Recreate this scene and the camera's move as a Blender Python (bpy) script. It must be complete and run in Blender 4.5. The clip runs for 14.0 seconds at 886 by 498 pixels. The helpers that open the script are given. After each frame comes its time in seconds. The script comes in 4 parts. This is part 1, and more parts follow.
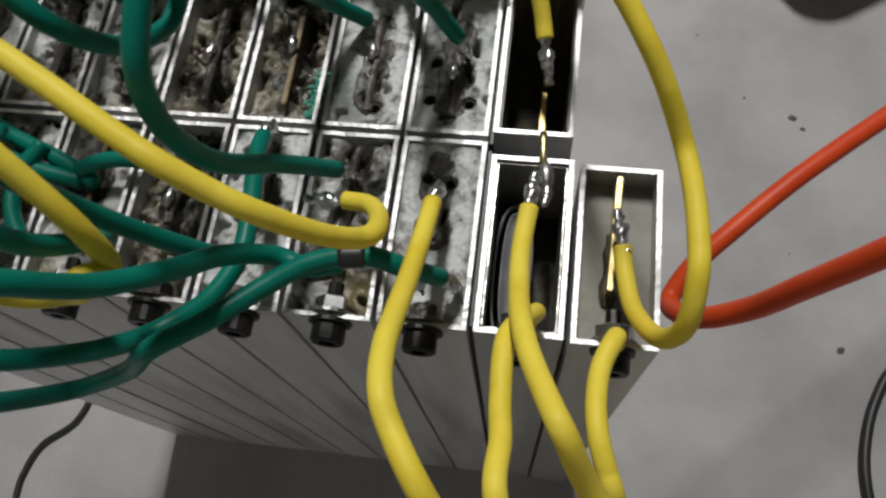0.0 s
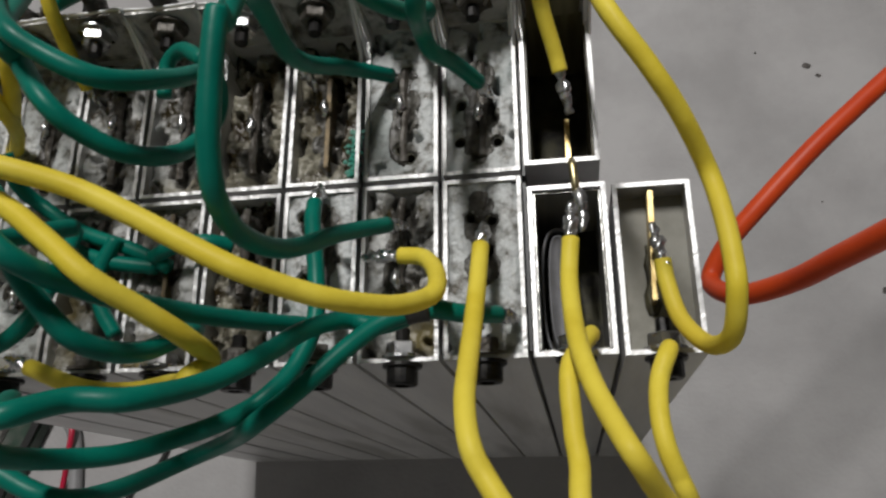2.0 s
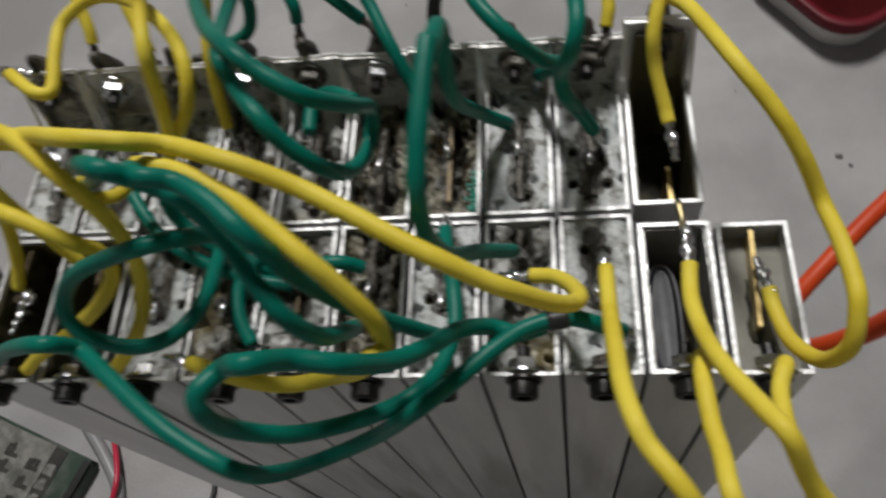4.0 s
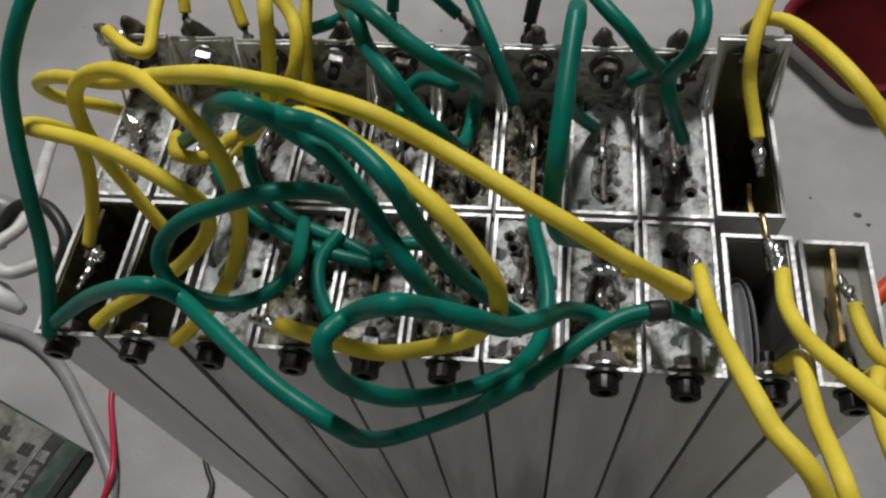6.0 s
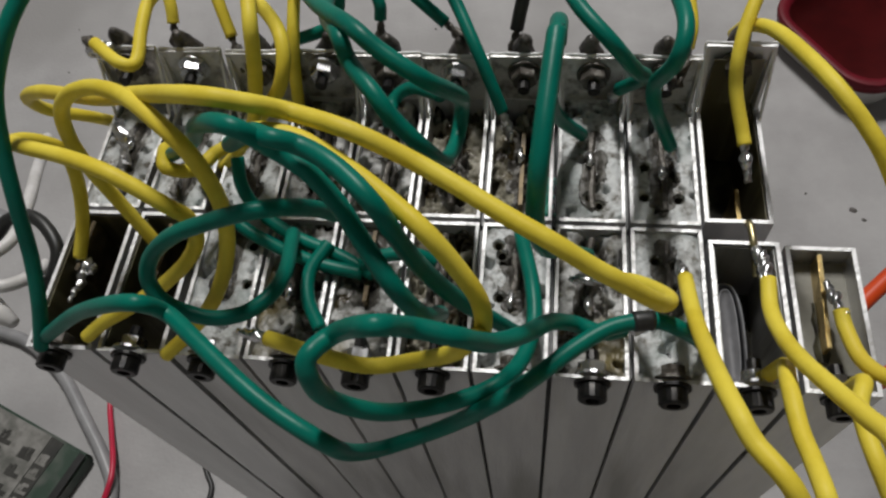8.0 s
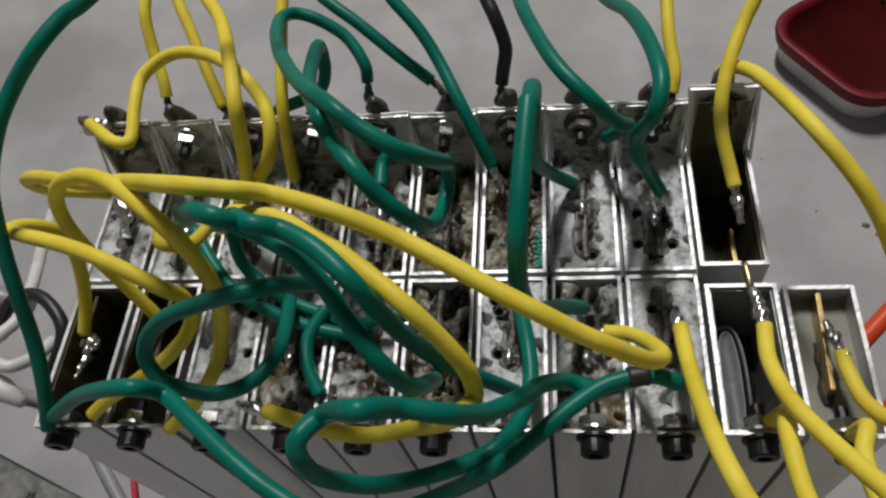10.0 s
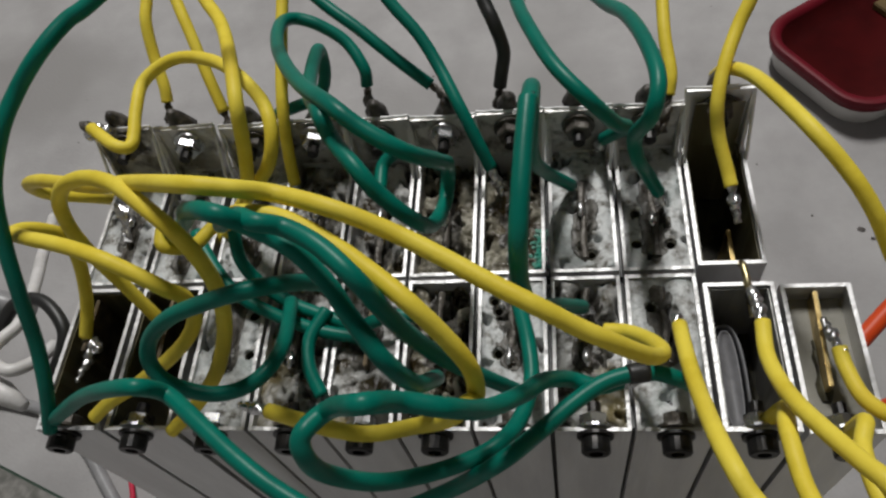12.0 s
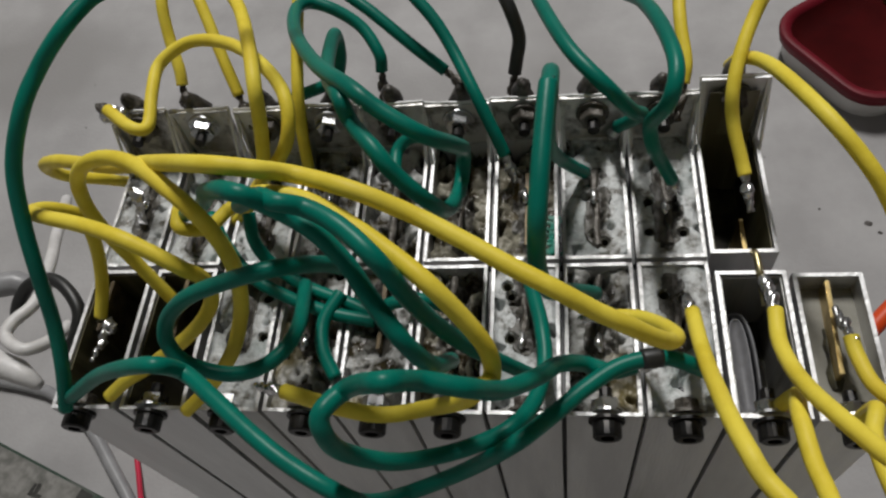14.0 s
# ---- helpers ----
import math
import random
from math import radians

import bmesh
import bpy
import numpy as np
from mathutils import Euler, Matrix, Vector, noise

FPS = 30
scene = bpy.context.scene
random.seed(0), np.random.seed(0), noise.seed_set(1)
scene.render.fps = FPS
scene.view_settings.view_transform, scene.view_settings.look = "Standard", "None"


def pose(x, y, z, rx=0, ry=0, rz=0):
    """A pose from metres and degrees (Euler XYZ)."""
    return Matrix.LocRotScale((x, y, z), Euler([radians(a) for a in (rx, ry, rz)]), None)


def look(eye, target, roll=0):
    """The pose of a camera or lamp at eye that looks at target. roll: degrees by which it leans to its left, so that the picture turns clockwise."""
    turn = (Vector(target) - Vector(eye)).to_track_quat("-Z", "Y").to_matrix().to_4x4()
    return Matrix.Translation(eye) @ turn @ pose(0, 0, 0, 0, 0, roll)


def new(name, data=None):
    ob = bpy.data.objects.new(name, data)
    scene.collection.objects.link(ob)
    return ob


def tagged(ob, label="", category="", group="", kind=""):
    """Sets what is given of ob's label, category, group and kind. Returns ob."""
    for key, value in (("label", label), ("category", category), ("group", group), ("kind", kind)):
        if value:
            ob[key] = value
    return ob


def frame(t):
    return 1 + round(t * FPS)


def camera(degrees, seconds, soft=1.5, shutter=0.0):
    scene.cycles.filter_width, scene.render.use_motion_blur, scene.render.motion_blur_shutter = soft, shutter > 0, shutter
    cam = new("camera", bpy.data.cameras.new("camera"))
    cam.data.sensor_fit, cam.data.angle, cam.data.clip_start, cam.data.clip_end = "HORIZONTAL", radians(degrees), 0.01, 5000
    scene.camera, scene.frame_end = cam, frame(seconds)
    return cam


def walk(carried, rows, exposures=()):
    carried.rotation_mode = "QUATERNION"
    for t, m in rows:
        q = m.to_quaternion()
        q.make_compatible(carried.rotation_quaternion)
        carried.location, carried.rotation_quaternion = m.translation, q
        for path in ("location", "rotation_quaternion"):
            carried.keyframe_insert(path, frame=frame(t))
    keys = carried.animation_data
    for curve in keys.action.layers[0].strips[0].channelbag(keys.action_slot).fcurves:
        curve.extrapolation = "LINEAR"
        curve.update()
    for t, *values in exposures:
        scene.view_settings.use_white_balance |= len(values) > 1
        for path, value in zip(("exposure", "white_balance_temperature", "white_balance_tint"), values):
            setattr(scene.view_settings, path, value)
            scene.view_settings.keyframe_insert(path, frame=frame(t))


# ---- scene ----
cam = camera(60.07, 14.0, soft=2.4, shutter=0.5)
PATH = [
    (0, (0.19567, -0.04242, 0.44405), (0.16110, 0.06586, 0.16641), -11.53),
    (0.5, (0.19738, -0.03615, 0.44826), (0.16861, 0.06499, 0.16729), -13.71),
    (1, (0.19036, -0.03492, 0.46214), (0.14289, 0.07733, 0.18801), -22.71),
    (1.5, (0.19657, -0.03034, 0.45727), (0.15389, 0.07290, 0.17884), -22.89),
    (2, (0.19286, -0.03466, 0.46150), (0.14620, 0.06563, 0.18264), -26.88),
    (2.5, (0.18458, -0.04186, 0.46374), (0.13786, 0.06696, 0.18810), -25.55),
    (3, (0.17658, -0.04875, 0.46715), (0.13178, 0.06889, 0.19483), -22.13),
    (3.5, (0.17666, -0.04975, 0.46989), (0.12959, 0.07415, 0.20075), -22.14),
    (4, (0.16455, -0.05790, 0.47638), (0.11876, 0.07587, 0.21179), -19.04),
    (4.2, (0.14436, -0.07059, 0.48187), (0.10667, 0.07751, 0.22371), -12.37),
    (6.3, (0.13627, -0.07291, 0.47345), (0.09916, 0.07526, 0.21525), -9.36),
    (6.5, (0.13619, -0.07204, 0.47576), (0.09964, 0.07500, 0.21683), -9.21),
    (7, (0.14089, -0.07055, 0.47605), (0.10472, 0.07216, 0.21466), -9.59),
    (7.5, (0.14126, -0.06953, 0.47561), (0.10226, 0.07320, 0.21463), -10.98),
    (8, (0.13973, -0.06911, 0.47656), (0.10159, 0.07672, 0.21718), -10.63),
    (8.5, (0.13716, -0.07385, 0.47959), (0.09918, 0.07484, 0.22181), -10.36),
    (8.7, (0.14346, -0.06769, 0.47940), (0.10321, 0.08107, 0.22201), -11.17),
    (10.8, (0.14717, -0.06103, 0.48403), (0.10146, 0.09567, 0.23233), -16.64),
    (11, (0.14588, -0.06325, 0.48467), (0.09961, 0.09299, 0.23277), -16.80),
    (11.5, (0.14751, -0.06167, 0.47912), (0.10238, 0.09561, 0.22767), -16.05),
    (12, (0.14618, -0.06442, 0.48127), (0.10147, 0.09317, 0.22994), -15.27),
    (12.5, (0.14349, -0.06541, 0.48152), (0.09931, 0.09278, 0.23047), -14.70),
    (13, (0.14355, -0.06510, 0.48098), (0.09925, 0.09246, 0.22957), -14.60),
    (13.5, (0.14247, -0.06634, 0.48128), (0.09753, 0.08945, 0.22888), -14.85),
    (14, (0.14308, -0.06675, 0.48184), (0.09743, 0.08787, 0.22884), -15.06),
]
walk(cam, [(t, look(eye, target, roll)) for t, eye, target, roll in PATH], [(0.0, 0.10), (0.5, 0.0), (4.0, 0.03), (6.5, 0.06), (14.0, 0.03)])

# ---- light ----
TOP = 0.290          # height of the tube rims over the floor
world = bpy.data.worlds.new("world")
scene.world = world
world.use_nodes = True
world.node_tree.nodes["Background"].inputs[0].default_value = (0.80, 0.86, 1.0, 1)
world.node_tree.nodes["Background"].inputs[1].default_value = 0.088


def area_lamp(name, at, target, sx, sy, watts, colour):
    data = bpy.data.lights.new(name, "AREA")
    data.shape, data.size, data.size_y, data.energy, data.color = "RECTANGLE", sx, sy, watts, colour
    ob = new(name, data)
    ob.matrix_world = look(at, target)
    return ob


area_lamp("ceiling_lamp_light", (0.0, 1.15, 2.30), (0.0, 1.0, 0), 0.16, 0.60, 47, (1.0, 0.98, 0.96))

# ---- materials ----


def material(name, base, rough=0.5, metal=0.0, second=None, scale=60.0, bump=0.0, bump_scale=300.0, rough_to=None, third=None, mix=(0.4, 0.62), stretch=(1, 1, 1), coat=0.0, gloss=0.5):
    m = bpy.data.materials.new(name)
    m.use_nodes = True
    nt = m.node_tree
    bsdf = nt.nodes["Principled BSDF"]
    bsdf.inputs["Metallic"].default_value = metal
    bsdf.inputs["Roughness"].default_value = rough
    bsdf.inputs["Coat Weight"].default_value = coat
    bsdf.inputs["Specular IOR Level"].default_value = gloss
    co = nt.nodes.new("ShaderNodeTexCoord")
    mp = nt.nodes.new("ShaderNodeMapping")
    mp.inputs["Scale"].default_value = stretch
    rnd = nt.nodes.new("ShaderNodeObjectInfo")
    add = nt.nodes.new("ShaderNodeVectorMath")
    add.operation = "ADD"
    nt.links.new(co.outputs["Object"], mp.inputs[0])
    nt.links.new(mp.outputs[0], add.inputs[0])
    nt.links.new(rnd.outputs["Random"], add.inputs[1])
    colour = None
    if second:
        n = nt.nodes.new("ShaderNodeTexNoise")
        n.inputs["Scale"].default_value, n.inputs["Detail"].default_value, n.inputs["Roughness"].default_value = scale, 6, 0.62
        nt.links.new(add.outputs[0], n.inputs["Vector"])
        ramp = nt.nodes.new("ShaderNodeValToRGB")
        ramp.color_ramp.elements[0].position, ramp.color_ramp.elements[1].position = mix
        ramp.color_ramp.elements[0].color, ramp.color_ramp.elements[1].color = (*base, 1), (*second, 1)
        nt.links.new(n.outputs["Fac"], ramp.inputs[0])
        colour = ramp.outputs[0]
        if third:
            n2 = nt.nodes.new("ShaderNodeTexNoise")
            n2.inputs["Scale"].default_value, n2.inputs["Detail"].default_value = scale * 0.31, 4
            nt.links.new(add.outputs[0], n2.inputs["Vector"])
            r2 = nt.nodes.new("ShaderNodeValToRGB")
            r2.color_ramp.elements[0].position, r2.color_ramp.elements[1].position = 0.54, 0.66
            nt.links.new(n2.outputs["Fac"], r2.inputs[0])
            mx = nt.nodes.new("ShaderNodeMix")
            mx.data_type = "RGBA"
            nt.links.new(r2.outputs[0], mx.inputs["Factor"])
            nt.links.new(colour, mx.inputs[6])
            mx.inputs[7].default_value = (*third, 1)
            colour = mx.outputs[2]
        nt.links.new(colour, bsdf.inputs["Base Color"])
        if rough_to is not None:
            mr = nt.nodes.new("ShaderNodeMapRange")
            mr.inputs["From Min"].default_value, mr.inputs["From Max"].default_value = 0.3, 0.7
            mr.inputs["To Min"].default_value, mr.inputs["To Max"].default_value = rough, rough_to
            nt.links.new(n.outputs["Fac"], mr.inputs["Value"])
            nt.links.new(mr.outputs[0], bsdf.inputs["Roughness"])
    else:
        bsdf.inputs["Base Color"].default_value = (*base, 1)
    if bump:
        nb = nt.nodes.new("ShaderNodeTexNoise")
        nb.inputs["Scale"].default_value, nb.inputs["Detail"].default_value = bump_scale, 5
        nt.links.new(add.outputs[0], nb.inputs["Vector"])
        b = nt.nodes.new("ShaderNodeBump")
        b.inputs["Strength"].default_value, b.inputs["Distance"].default_value = bump, 0.001
        nt.links.new(nb.outputs["Fac"], b.inputs["Height"])
        nt.links.new(b.outputs[0], bsdf.inputs["Normal"])
    return m


CONCRETE = material("concrete", (0.285, 0.278, 0.276), 0.70, second=(0.370, 0.362, 0.360), scale=11, third=(0.25, 0.243, 0.238), bump=0.3, bump_scale=400, mix=(0.34, 0.62), rough_to=0.6)
ALU = material("aluminium", (0.62, 0.62, 0.62), 0.42, 0.9, second=(0.72, 0.72, 0.72), scale=90, bump=0.08, bump_scale=900, rough_to=0.55, stretch=(1, 1, 0.15))
CRYSTAL = material("crystal_crust", (0.52, 0.54, 0.535), 0.55, second=(0.085, 0.075, 0.055), scale=210, third=(0.29, 0.325, 0.315), bump=0.9, bump_scale=500, rough_to=0.22, mix=(0.47, 0.66))
YELLOW = material("yellow_sheath", (0.80, 0.655, 0.075), 0.50, second=(0.70, 0.55, 0.045), scale=70, third=(0.66, 0.51, 0.05), bump=0.10, bump_scale=500, gloss=0.2)
GREEN = material("green_sheath", (0.0, 0.160, 0.114), 0.40, second=(0.0, 0.128, 0.092), scale=70, bump=0.06, bump_scale=600, gloss=0.24)
BLACK = material("black_oxide_steel", (0.012, 0.012, 0.013), 0.38, 0.6, second=(0.03, 0.028, 0.026), scale=300, bump=0.1)
STEEL = material("zinc_steel", (0.62, 0.62, 0.64), 0.2, 1.0, second=(0.5, 0.5, 0.5), scale=200, rough_to=0.35)
BRASS = material("brass", (0.66, 0.52, 0.25), 0.36, 1.0, second=(0.42, 0.31, 0.13), scale=200)
SOLDER = material("solder", (0.75, 0.75, 0.77), 0.16, 1.0, second=(0.5, 0.5, 0.5), scale=300, rough_to=0.4)
CORRODED = material("corroded_rod", (0.055, 0.047, 0.038), 0.42, 0.3, second=(0.13, 0.12, 0.105), scale=240, bump=0.8, bump_scale=500)
# near-black fill of the hollows; in the crust holes it stands for shade
DARK = material("dark_compound", (0.014, 0.012, 0.008), 0.7, second=(0.07, 0.065, 0.035), scale=120, bump=0.4)
GREY_FILL = material("grey_compound", (0.235, 0.228, 0.195), 0.6, second=(0.19, 0.184, 0.152), scale=120, bump=0.2)
CRYSTAL_DIRTY = material("stained_crust", (0.46, 0.465, 0.45), 0.5, second=(0.035, 0.027, 0.013), scale=130, third=(0.15, 0.125, 0.06), bump=0.8, bump_scale=450, rough_to=0.2, mix=(0.43, 0.61))
CRYSTAL_BROWN = material("brown_crust", (0.27, 0.255, 0.20), 0.42, second=(0.026, 0.018, 0.007), scale=110, third=(0.085, 0.062, 0.024), bump=0.9, bump_scale=420, rough_to=0.15, mix=(0.42, 0.58))
# grey sheet for one hollow, wall reflections painted as streaks
GREY_GLEAM_LINING = material("grey_gleam_lining", (0.44, 0.44, 0.42), 0.28, 0.5, second=(0.12, 0.115, 0.10), scale=70, bump=0.3, stretch=(1, 1, 0.08), mix=(0.48, 0.72))
FOIL = material("wound_foil", (0.20, 0.20, 0.21), 0.55, 0.1, second=(0.15, 0.15, 0.155), scale=120, bump=0.2, gloss=0.2)
DULL_RIM = material("dull_rim", (0.66, 0.66, 0.655), 0.42, 0.7, second=(0.34, 0.34, 0.33), scale=230, bump=0.35, bump_scale=700, rough_to=0.6, mix=(0.52, 0.76))
RESIDUE = material("wet_residue", (0.034, 0.031, 0.026), 0.22, second=(0.12, 0.115, 0.10), scale=260, bump=0.9, bump_scale=420, rough_to=0.5)
TAN = material("tan_board", (0.13, 0.085, 0.024), 0.7, second=(0.10, 0.065, 0.018), scale=60, bump=0.2)
DULL_BRASS = material("tarnished_brass", (0.17, 0.13, 0.075), 0.55, 0.6, second=(0.075, 0.06, 0.04), scale=200, bump=0.3)
PALE_BRASS = material("tinned_brass", (0.66, 0.58, 0.36), 0.35, 1.0, second=(0.50, 0.42, 0.22), scale=200, bump=0.2)
VERDIGRIS = material("verdigris", (0.03, 0.26, 0.19), 0.6, second=(0.20, 0.40, 0.33), scale=300, bump=0.6)
GRIMY_ALU = material("grimy_aluminium", (0.60, 0.59, 0.57), 0.5, 0.5, second=(0.060, 0.052, 0.040), scale=120, third=(0.24, 0.225, 0.19), bump=0.6, bump_scale=400, rough_to=0.3, mix=(0.46, 0.66))
BLACK_PVC = material("black_pvc", (0.012, 0.013, 0.012), 0.45, second=(0.02, 0.02, 0.02), scale=90)
TUB = material("pale_tub", (0.55, 0.54, 0.52), 0.5, second=(0.47, 0.46, 0.44), scale=25, bump=0.05)
WHITE_PVC = material("white_pvc", (0.62, 0.61, 0.60), 0.45, second=(0.5, 0.49, 0.48), scale=120)
GREY_PVC = material("grey_pvc", (0.27, 0.27, 0.275), 0.4, second=(0.22, 0.22, 0.225), scale=60)
RED_PVC = material("red_pvc", (0.50, 0.012, 0.05), 0.4, second=(0.42, 0.01, 0.04), scale=60)
ORANGE = material("orange_sheath", (0.62, 0.068, 0.012), 0.45, second=(0.54, 0.052, 0.010), scale=60, bump=0.05, gloss=0.3)
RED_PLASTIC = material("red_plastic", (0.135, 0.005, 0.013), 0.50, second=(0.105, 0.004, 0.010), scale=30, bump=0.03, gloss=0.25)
# darker copy of the tray's red, with the shade inside it
RED_SHADED = material("shaded_red_plastic", (0.060, 0.0040, 0.0045), 0.6, second=(0.042, 0.0030, 0.0034), scale=30, gloss=0.12)
SPECK = material("speck", (0.10, 0.09, 0.085), 0.8, second=(0.05, 0.045, 0.04), scale=300)
CARTON = material("green_carton", (0.022, 0.045, 0.030), 0.5, second=(0.035, 0.065, 0.045), scale=60, third=(0.12, 0.12, 0.11))
CARTON_DARK = material("dark_label", (0.022, 0.021, 0.018), 0.6, second=(0.040, 0.039, 0.034), scale=90, third=(0.015, 0.016, 0.014))
CARTON_LABEL = material("pale_print", (0.22, 0.215, 0.20), 0.6, second=(0.13, 0.128, 0.115), scale=150, third=(0.08, 0.082, 0.072))
OXIDE_ALU = material("oxidised_aluminium", (0.58, 0.575, 0.575), 0.5, 0.42, second=(0.66, 0.655, 0.65), scale=120, third=(0.42, 0.415, 0.40), bump=0.35, bump_scale=1200, rough_to=0.65, stretch=(1, 1, 0.12))
SAWN_ALU = material("sawn_aluminium", (0.72, 0.72, 0.72), 0.40, 0.75, second=(0.34, 0.34, 0.33), scale=520, bump=0.12, bump_scale=900, rough_to=0.6, mix=(0.64, 0.84))
# sheets for the hollows: olive stains with shade and wet gleam in the colour
SHADE_LINING = material("stain_shade_lining", (0.085, 0.073, 0.036), 0.4, second=(0.30, 0.28, 0.19), scale=70, bump=0.3, stretch=(1, 1, 0.08), mix=(0.45, 0.70))
GLEAM_FILM = material("stain_gleam_film", (0.30, 0.29, 0.235), 0.42, 0.0, second=(0.11, 0.10, 0.07), scale=150, third=(0.20, 0.19, 0.15), bump=0.3, bump_scale=500, gloss=0.4, stretch=(1, 1, 0.15))
CORRODED_DARK = material("dark_corrosion", (0.03, 0.027, 0.024), 0.45, 0.3, second=(0.13, 0.12, 0.11), scale=260, bump=0.8, bump_scale=500)
WALL = material("wall_paint", (0.30, 0.30, 0.295), 0.8, second=(0.26, 0.26, 0.255), scale=3, bump=0.1)
# pale and dark tones set how much light the unseen walls return
BOUNCE_WALL = material("bounce_wall_paint", (0.52, 0.515, 0.50), 0.8, second=(0.47, 0.465, 0.45), scale=3, bump=0.1)
DIM_WALL = material("dim_wall_paint", (0.16, 0.16, 0.157), 0.8, second=(0.13, 0.13, 0.127), scale=3, bump=0.1)


# ---- building helpers ----


def mesh_object(name, bm, mat, smooth=False):
    me = bpy.data.meshes.new(name)
    bmesh.ops.recalc_face_normals(bm, faces=bm.faces)
    bm.to_mesh(me)
    bm.free()
    me.materials.append(mat)
    if smooth:
        for p in me.polygons:
            p.use_smooth = True
    return new(name, me)


def part(name, bm, mat, parent, label="", smooth=False):
    ob = mesh_object(name, bm, mat, smooth)
    ob.parent = parent
    if label:
        ob["label"] = label
    return ob


def box(bm, x0, x1, y0, y1, z0, z1, bevel=0.0):
    r = bmesh.ops.create_cube(bm, size=1, matrix=Matrix.LocRotScale(((x0 + x1) / 2, (y0 + y1) / 2, (z0 + z1) / 2), None, (x1 - x0, y1 - y0, z1 - z0)))
    if bevel:
        es = list({e for v in r["verts"] for e in v.link_edges})
        bmesh.ops.bevel(bm, geom=es, offset=bevel, segments=2, affect="EDGES")


def spline(points, per=8):
    """A centripetal-like smooth line through the control points."""
    p = [Vector(q) for q in points]
    p = [2 * p[0] - p[1]] + p + [2 * p[-1] - p[-2]]
    out = []
    for i in range(1, len(p) - 2):
        a, b, c, d = p[i - 1:i + 3]
        for k in range(per):
            t = k / per
            out.append(0.5 * (2 * b + (c - a) * t + (2 * a - 5 * b + 4 * c - d) * t * t + (3 * b - a - 3 * c + d) * t * t * t))
    out.append(p[-2])
    return out


def sweep(bm, line, radius, sides=12, round_end=False):
    """A round tube along a line of points; radius a number or one for each point."""
    n = len(line)
    rad = [radius] * n if not isinstance(radius, (list, tuple)) else radius
    up = Vector((0.3, 0.2, 1))
    rings = []
    for i in range(n):
        d = (line[min(i + 1, n - 1)] - line[max(i - 1, 0)]).normalized()
        side = up.cross(d)
        if side.length < 1e-6:
            side = Vector((1, 0, 0)).cross(d)
        side.normalize()
        up = d.cross(side).normalized()
        rings.append([bm.verts.new(line[i] + rad[i] * (math.cos(a) * side + math.sin(a) * up)) for a in [2 * math.pi * k / sides for k in range(sides)]])
    for a, b in zip(rings, rings[1:]):
        for k in range(sides):
            bm.faces.new((a[k], a[(k + 1) % sides], b[(k + 1) % sides], b[k]))
    bm.faces.new(rings[0][::-1])
    bm.faces.new(rings[-1])


def sheet(bm, x0, x1, y0, y1, nx, ny, height):
    """A closed slab with an uneven top given by height(x, y)."""
    vs = [[bm.verts.new((x0 + (x1 - x0) * i / nx, y0 + (y1 - y0) * j / ny, 0)) for i in range(nx + 1)] for j in range(ny + 1)]
    for row in vs:
        for v in row:
            v.co.z = height(v.co.x, v.co.y)
    for j in range(ny):
        for i in range(nx):
            bm.faces.new((vs[j][i], vs[j][i + 1], vs[j + 1][i + 1], vs[j + 1][i]))


# ---- structure ----
bm = bmesh.new()
box(bm, -2.2, 2.6, -1.1, 2.6, -0.1, 0.0)
tagged(mesh_object("floor", bm, CONCRETE), "smooth light grey concrete floor with dark specks", "floor", kind="structure")
# walls added out of view; south and west bounce light, east holds it back
for name, paint, tone, b in (("wall_north", WALL, "grey", (-2.3, 2.7, 2.6, 2.7, 0, 2.4)), ("wall_south", BOUNCE_WALL, "pale grey", (-2.3, 2.7, -1.2, -1.1, 0, 2.4)), ("wall_east", DIM_WALL, "dark grey", (2.6, 2.7, -1.1, 2.6, 0, 2.4)), ("wall_west", BOUNCE_WALL, "pale grey", (-2.3, -2.2, -1.1, 2.6, 0, 2.4))):
    bm = bmesh.new()
    box(bm, *b)
    tagged(mesh_object(name, bm, paint), "plain %s painted wall" % tone, "wall", kind="structure")
# ceiling out of view, added to close the room
bm = bmesh.new()
box(bm, -2.3, 2.7, -1.2, 2.7, 2.4, 2.5)
tagged(mesh_object("ceiling", bm, WALL), "unseen grey ceiling added to close the room", "ceiling", kind="structure")

# ---- tube cells ----
WALL_T = 0.0011
TUBE_L = 0.0450
PITCH = 0.0205


def tube_body(bm, w, l, h, t):
    """A rectangular tube with wall thickness t, open at the top."""
    c = 0.0003
    outer = [(0, 0), (w, 0), (w, l), (0, l)]
    inner = [(t, t), (w - t, t), (w - t, l - t), (t, l - t)]
    soft_out = [(x + (c if x == 0 else -c), y + (c if y == 0 else -c)) for x, y in outer]
    soft_in = [(x + (-c if x == t else c), y + (-c if y == t else c)) for x, y in inner]
    rings = [[bm.verts.new((x, y, z)) for x, y in loop] for loop, z in ((outer, 0.0), (outer, h - c), (soft_out, h), (soft_in, h), (inner, h - c), (inner, h - 0.09))]
    for a, b in zip(rings, rings[1:]):
        for k in range(4):
            bm.faces.new((a[k], a[(k + 1) % 4], b[(k + 1) % 4], b[k]))
    bm.faces.new(rings[-1])
    bm.faces.new(rings[0][::-1])


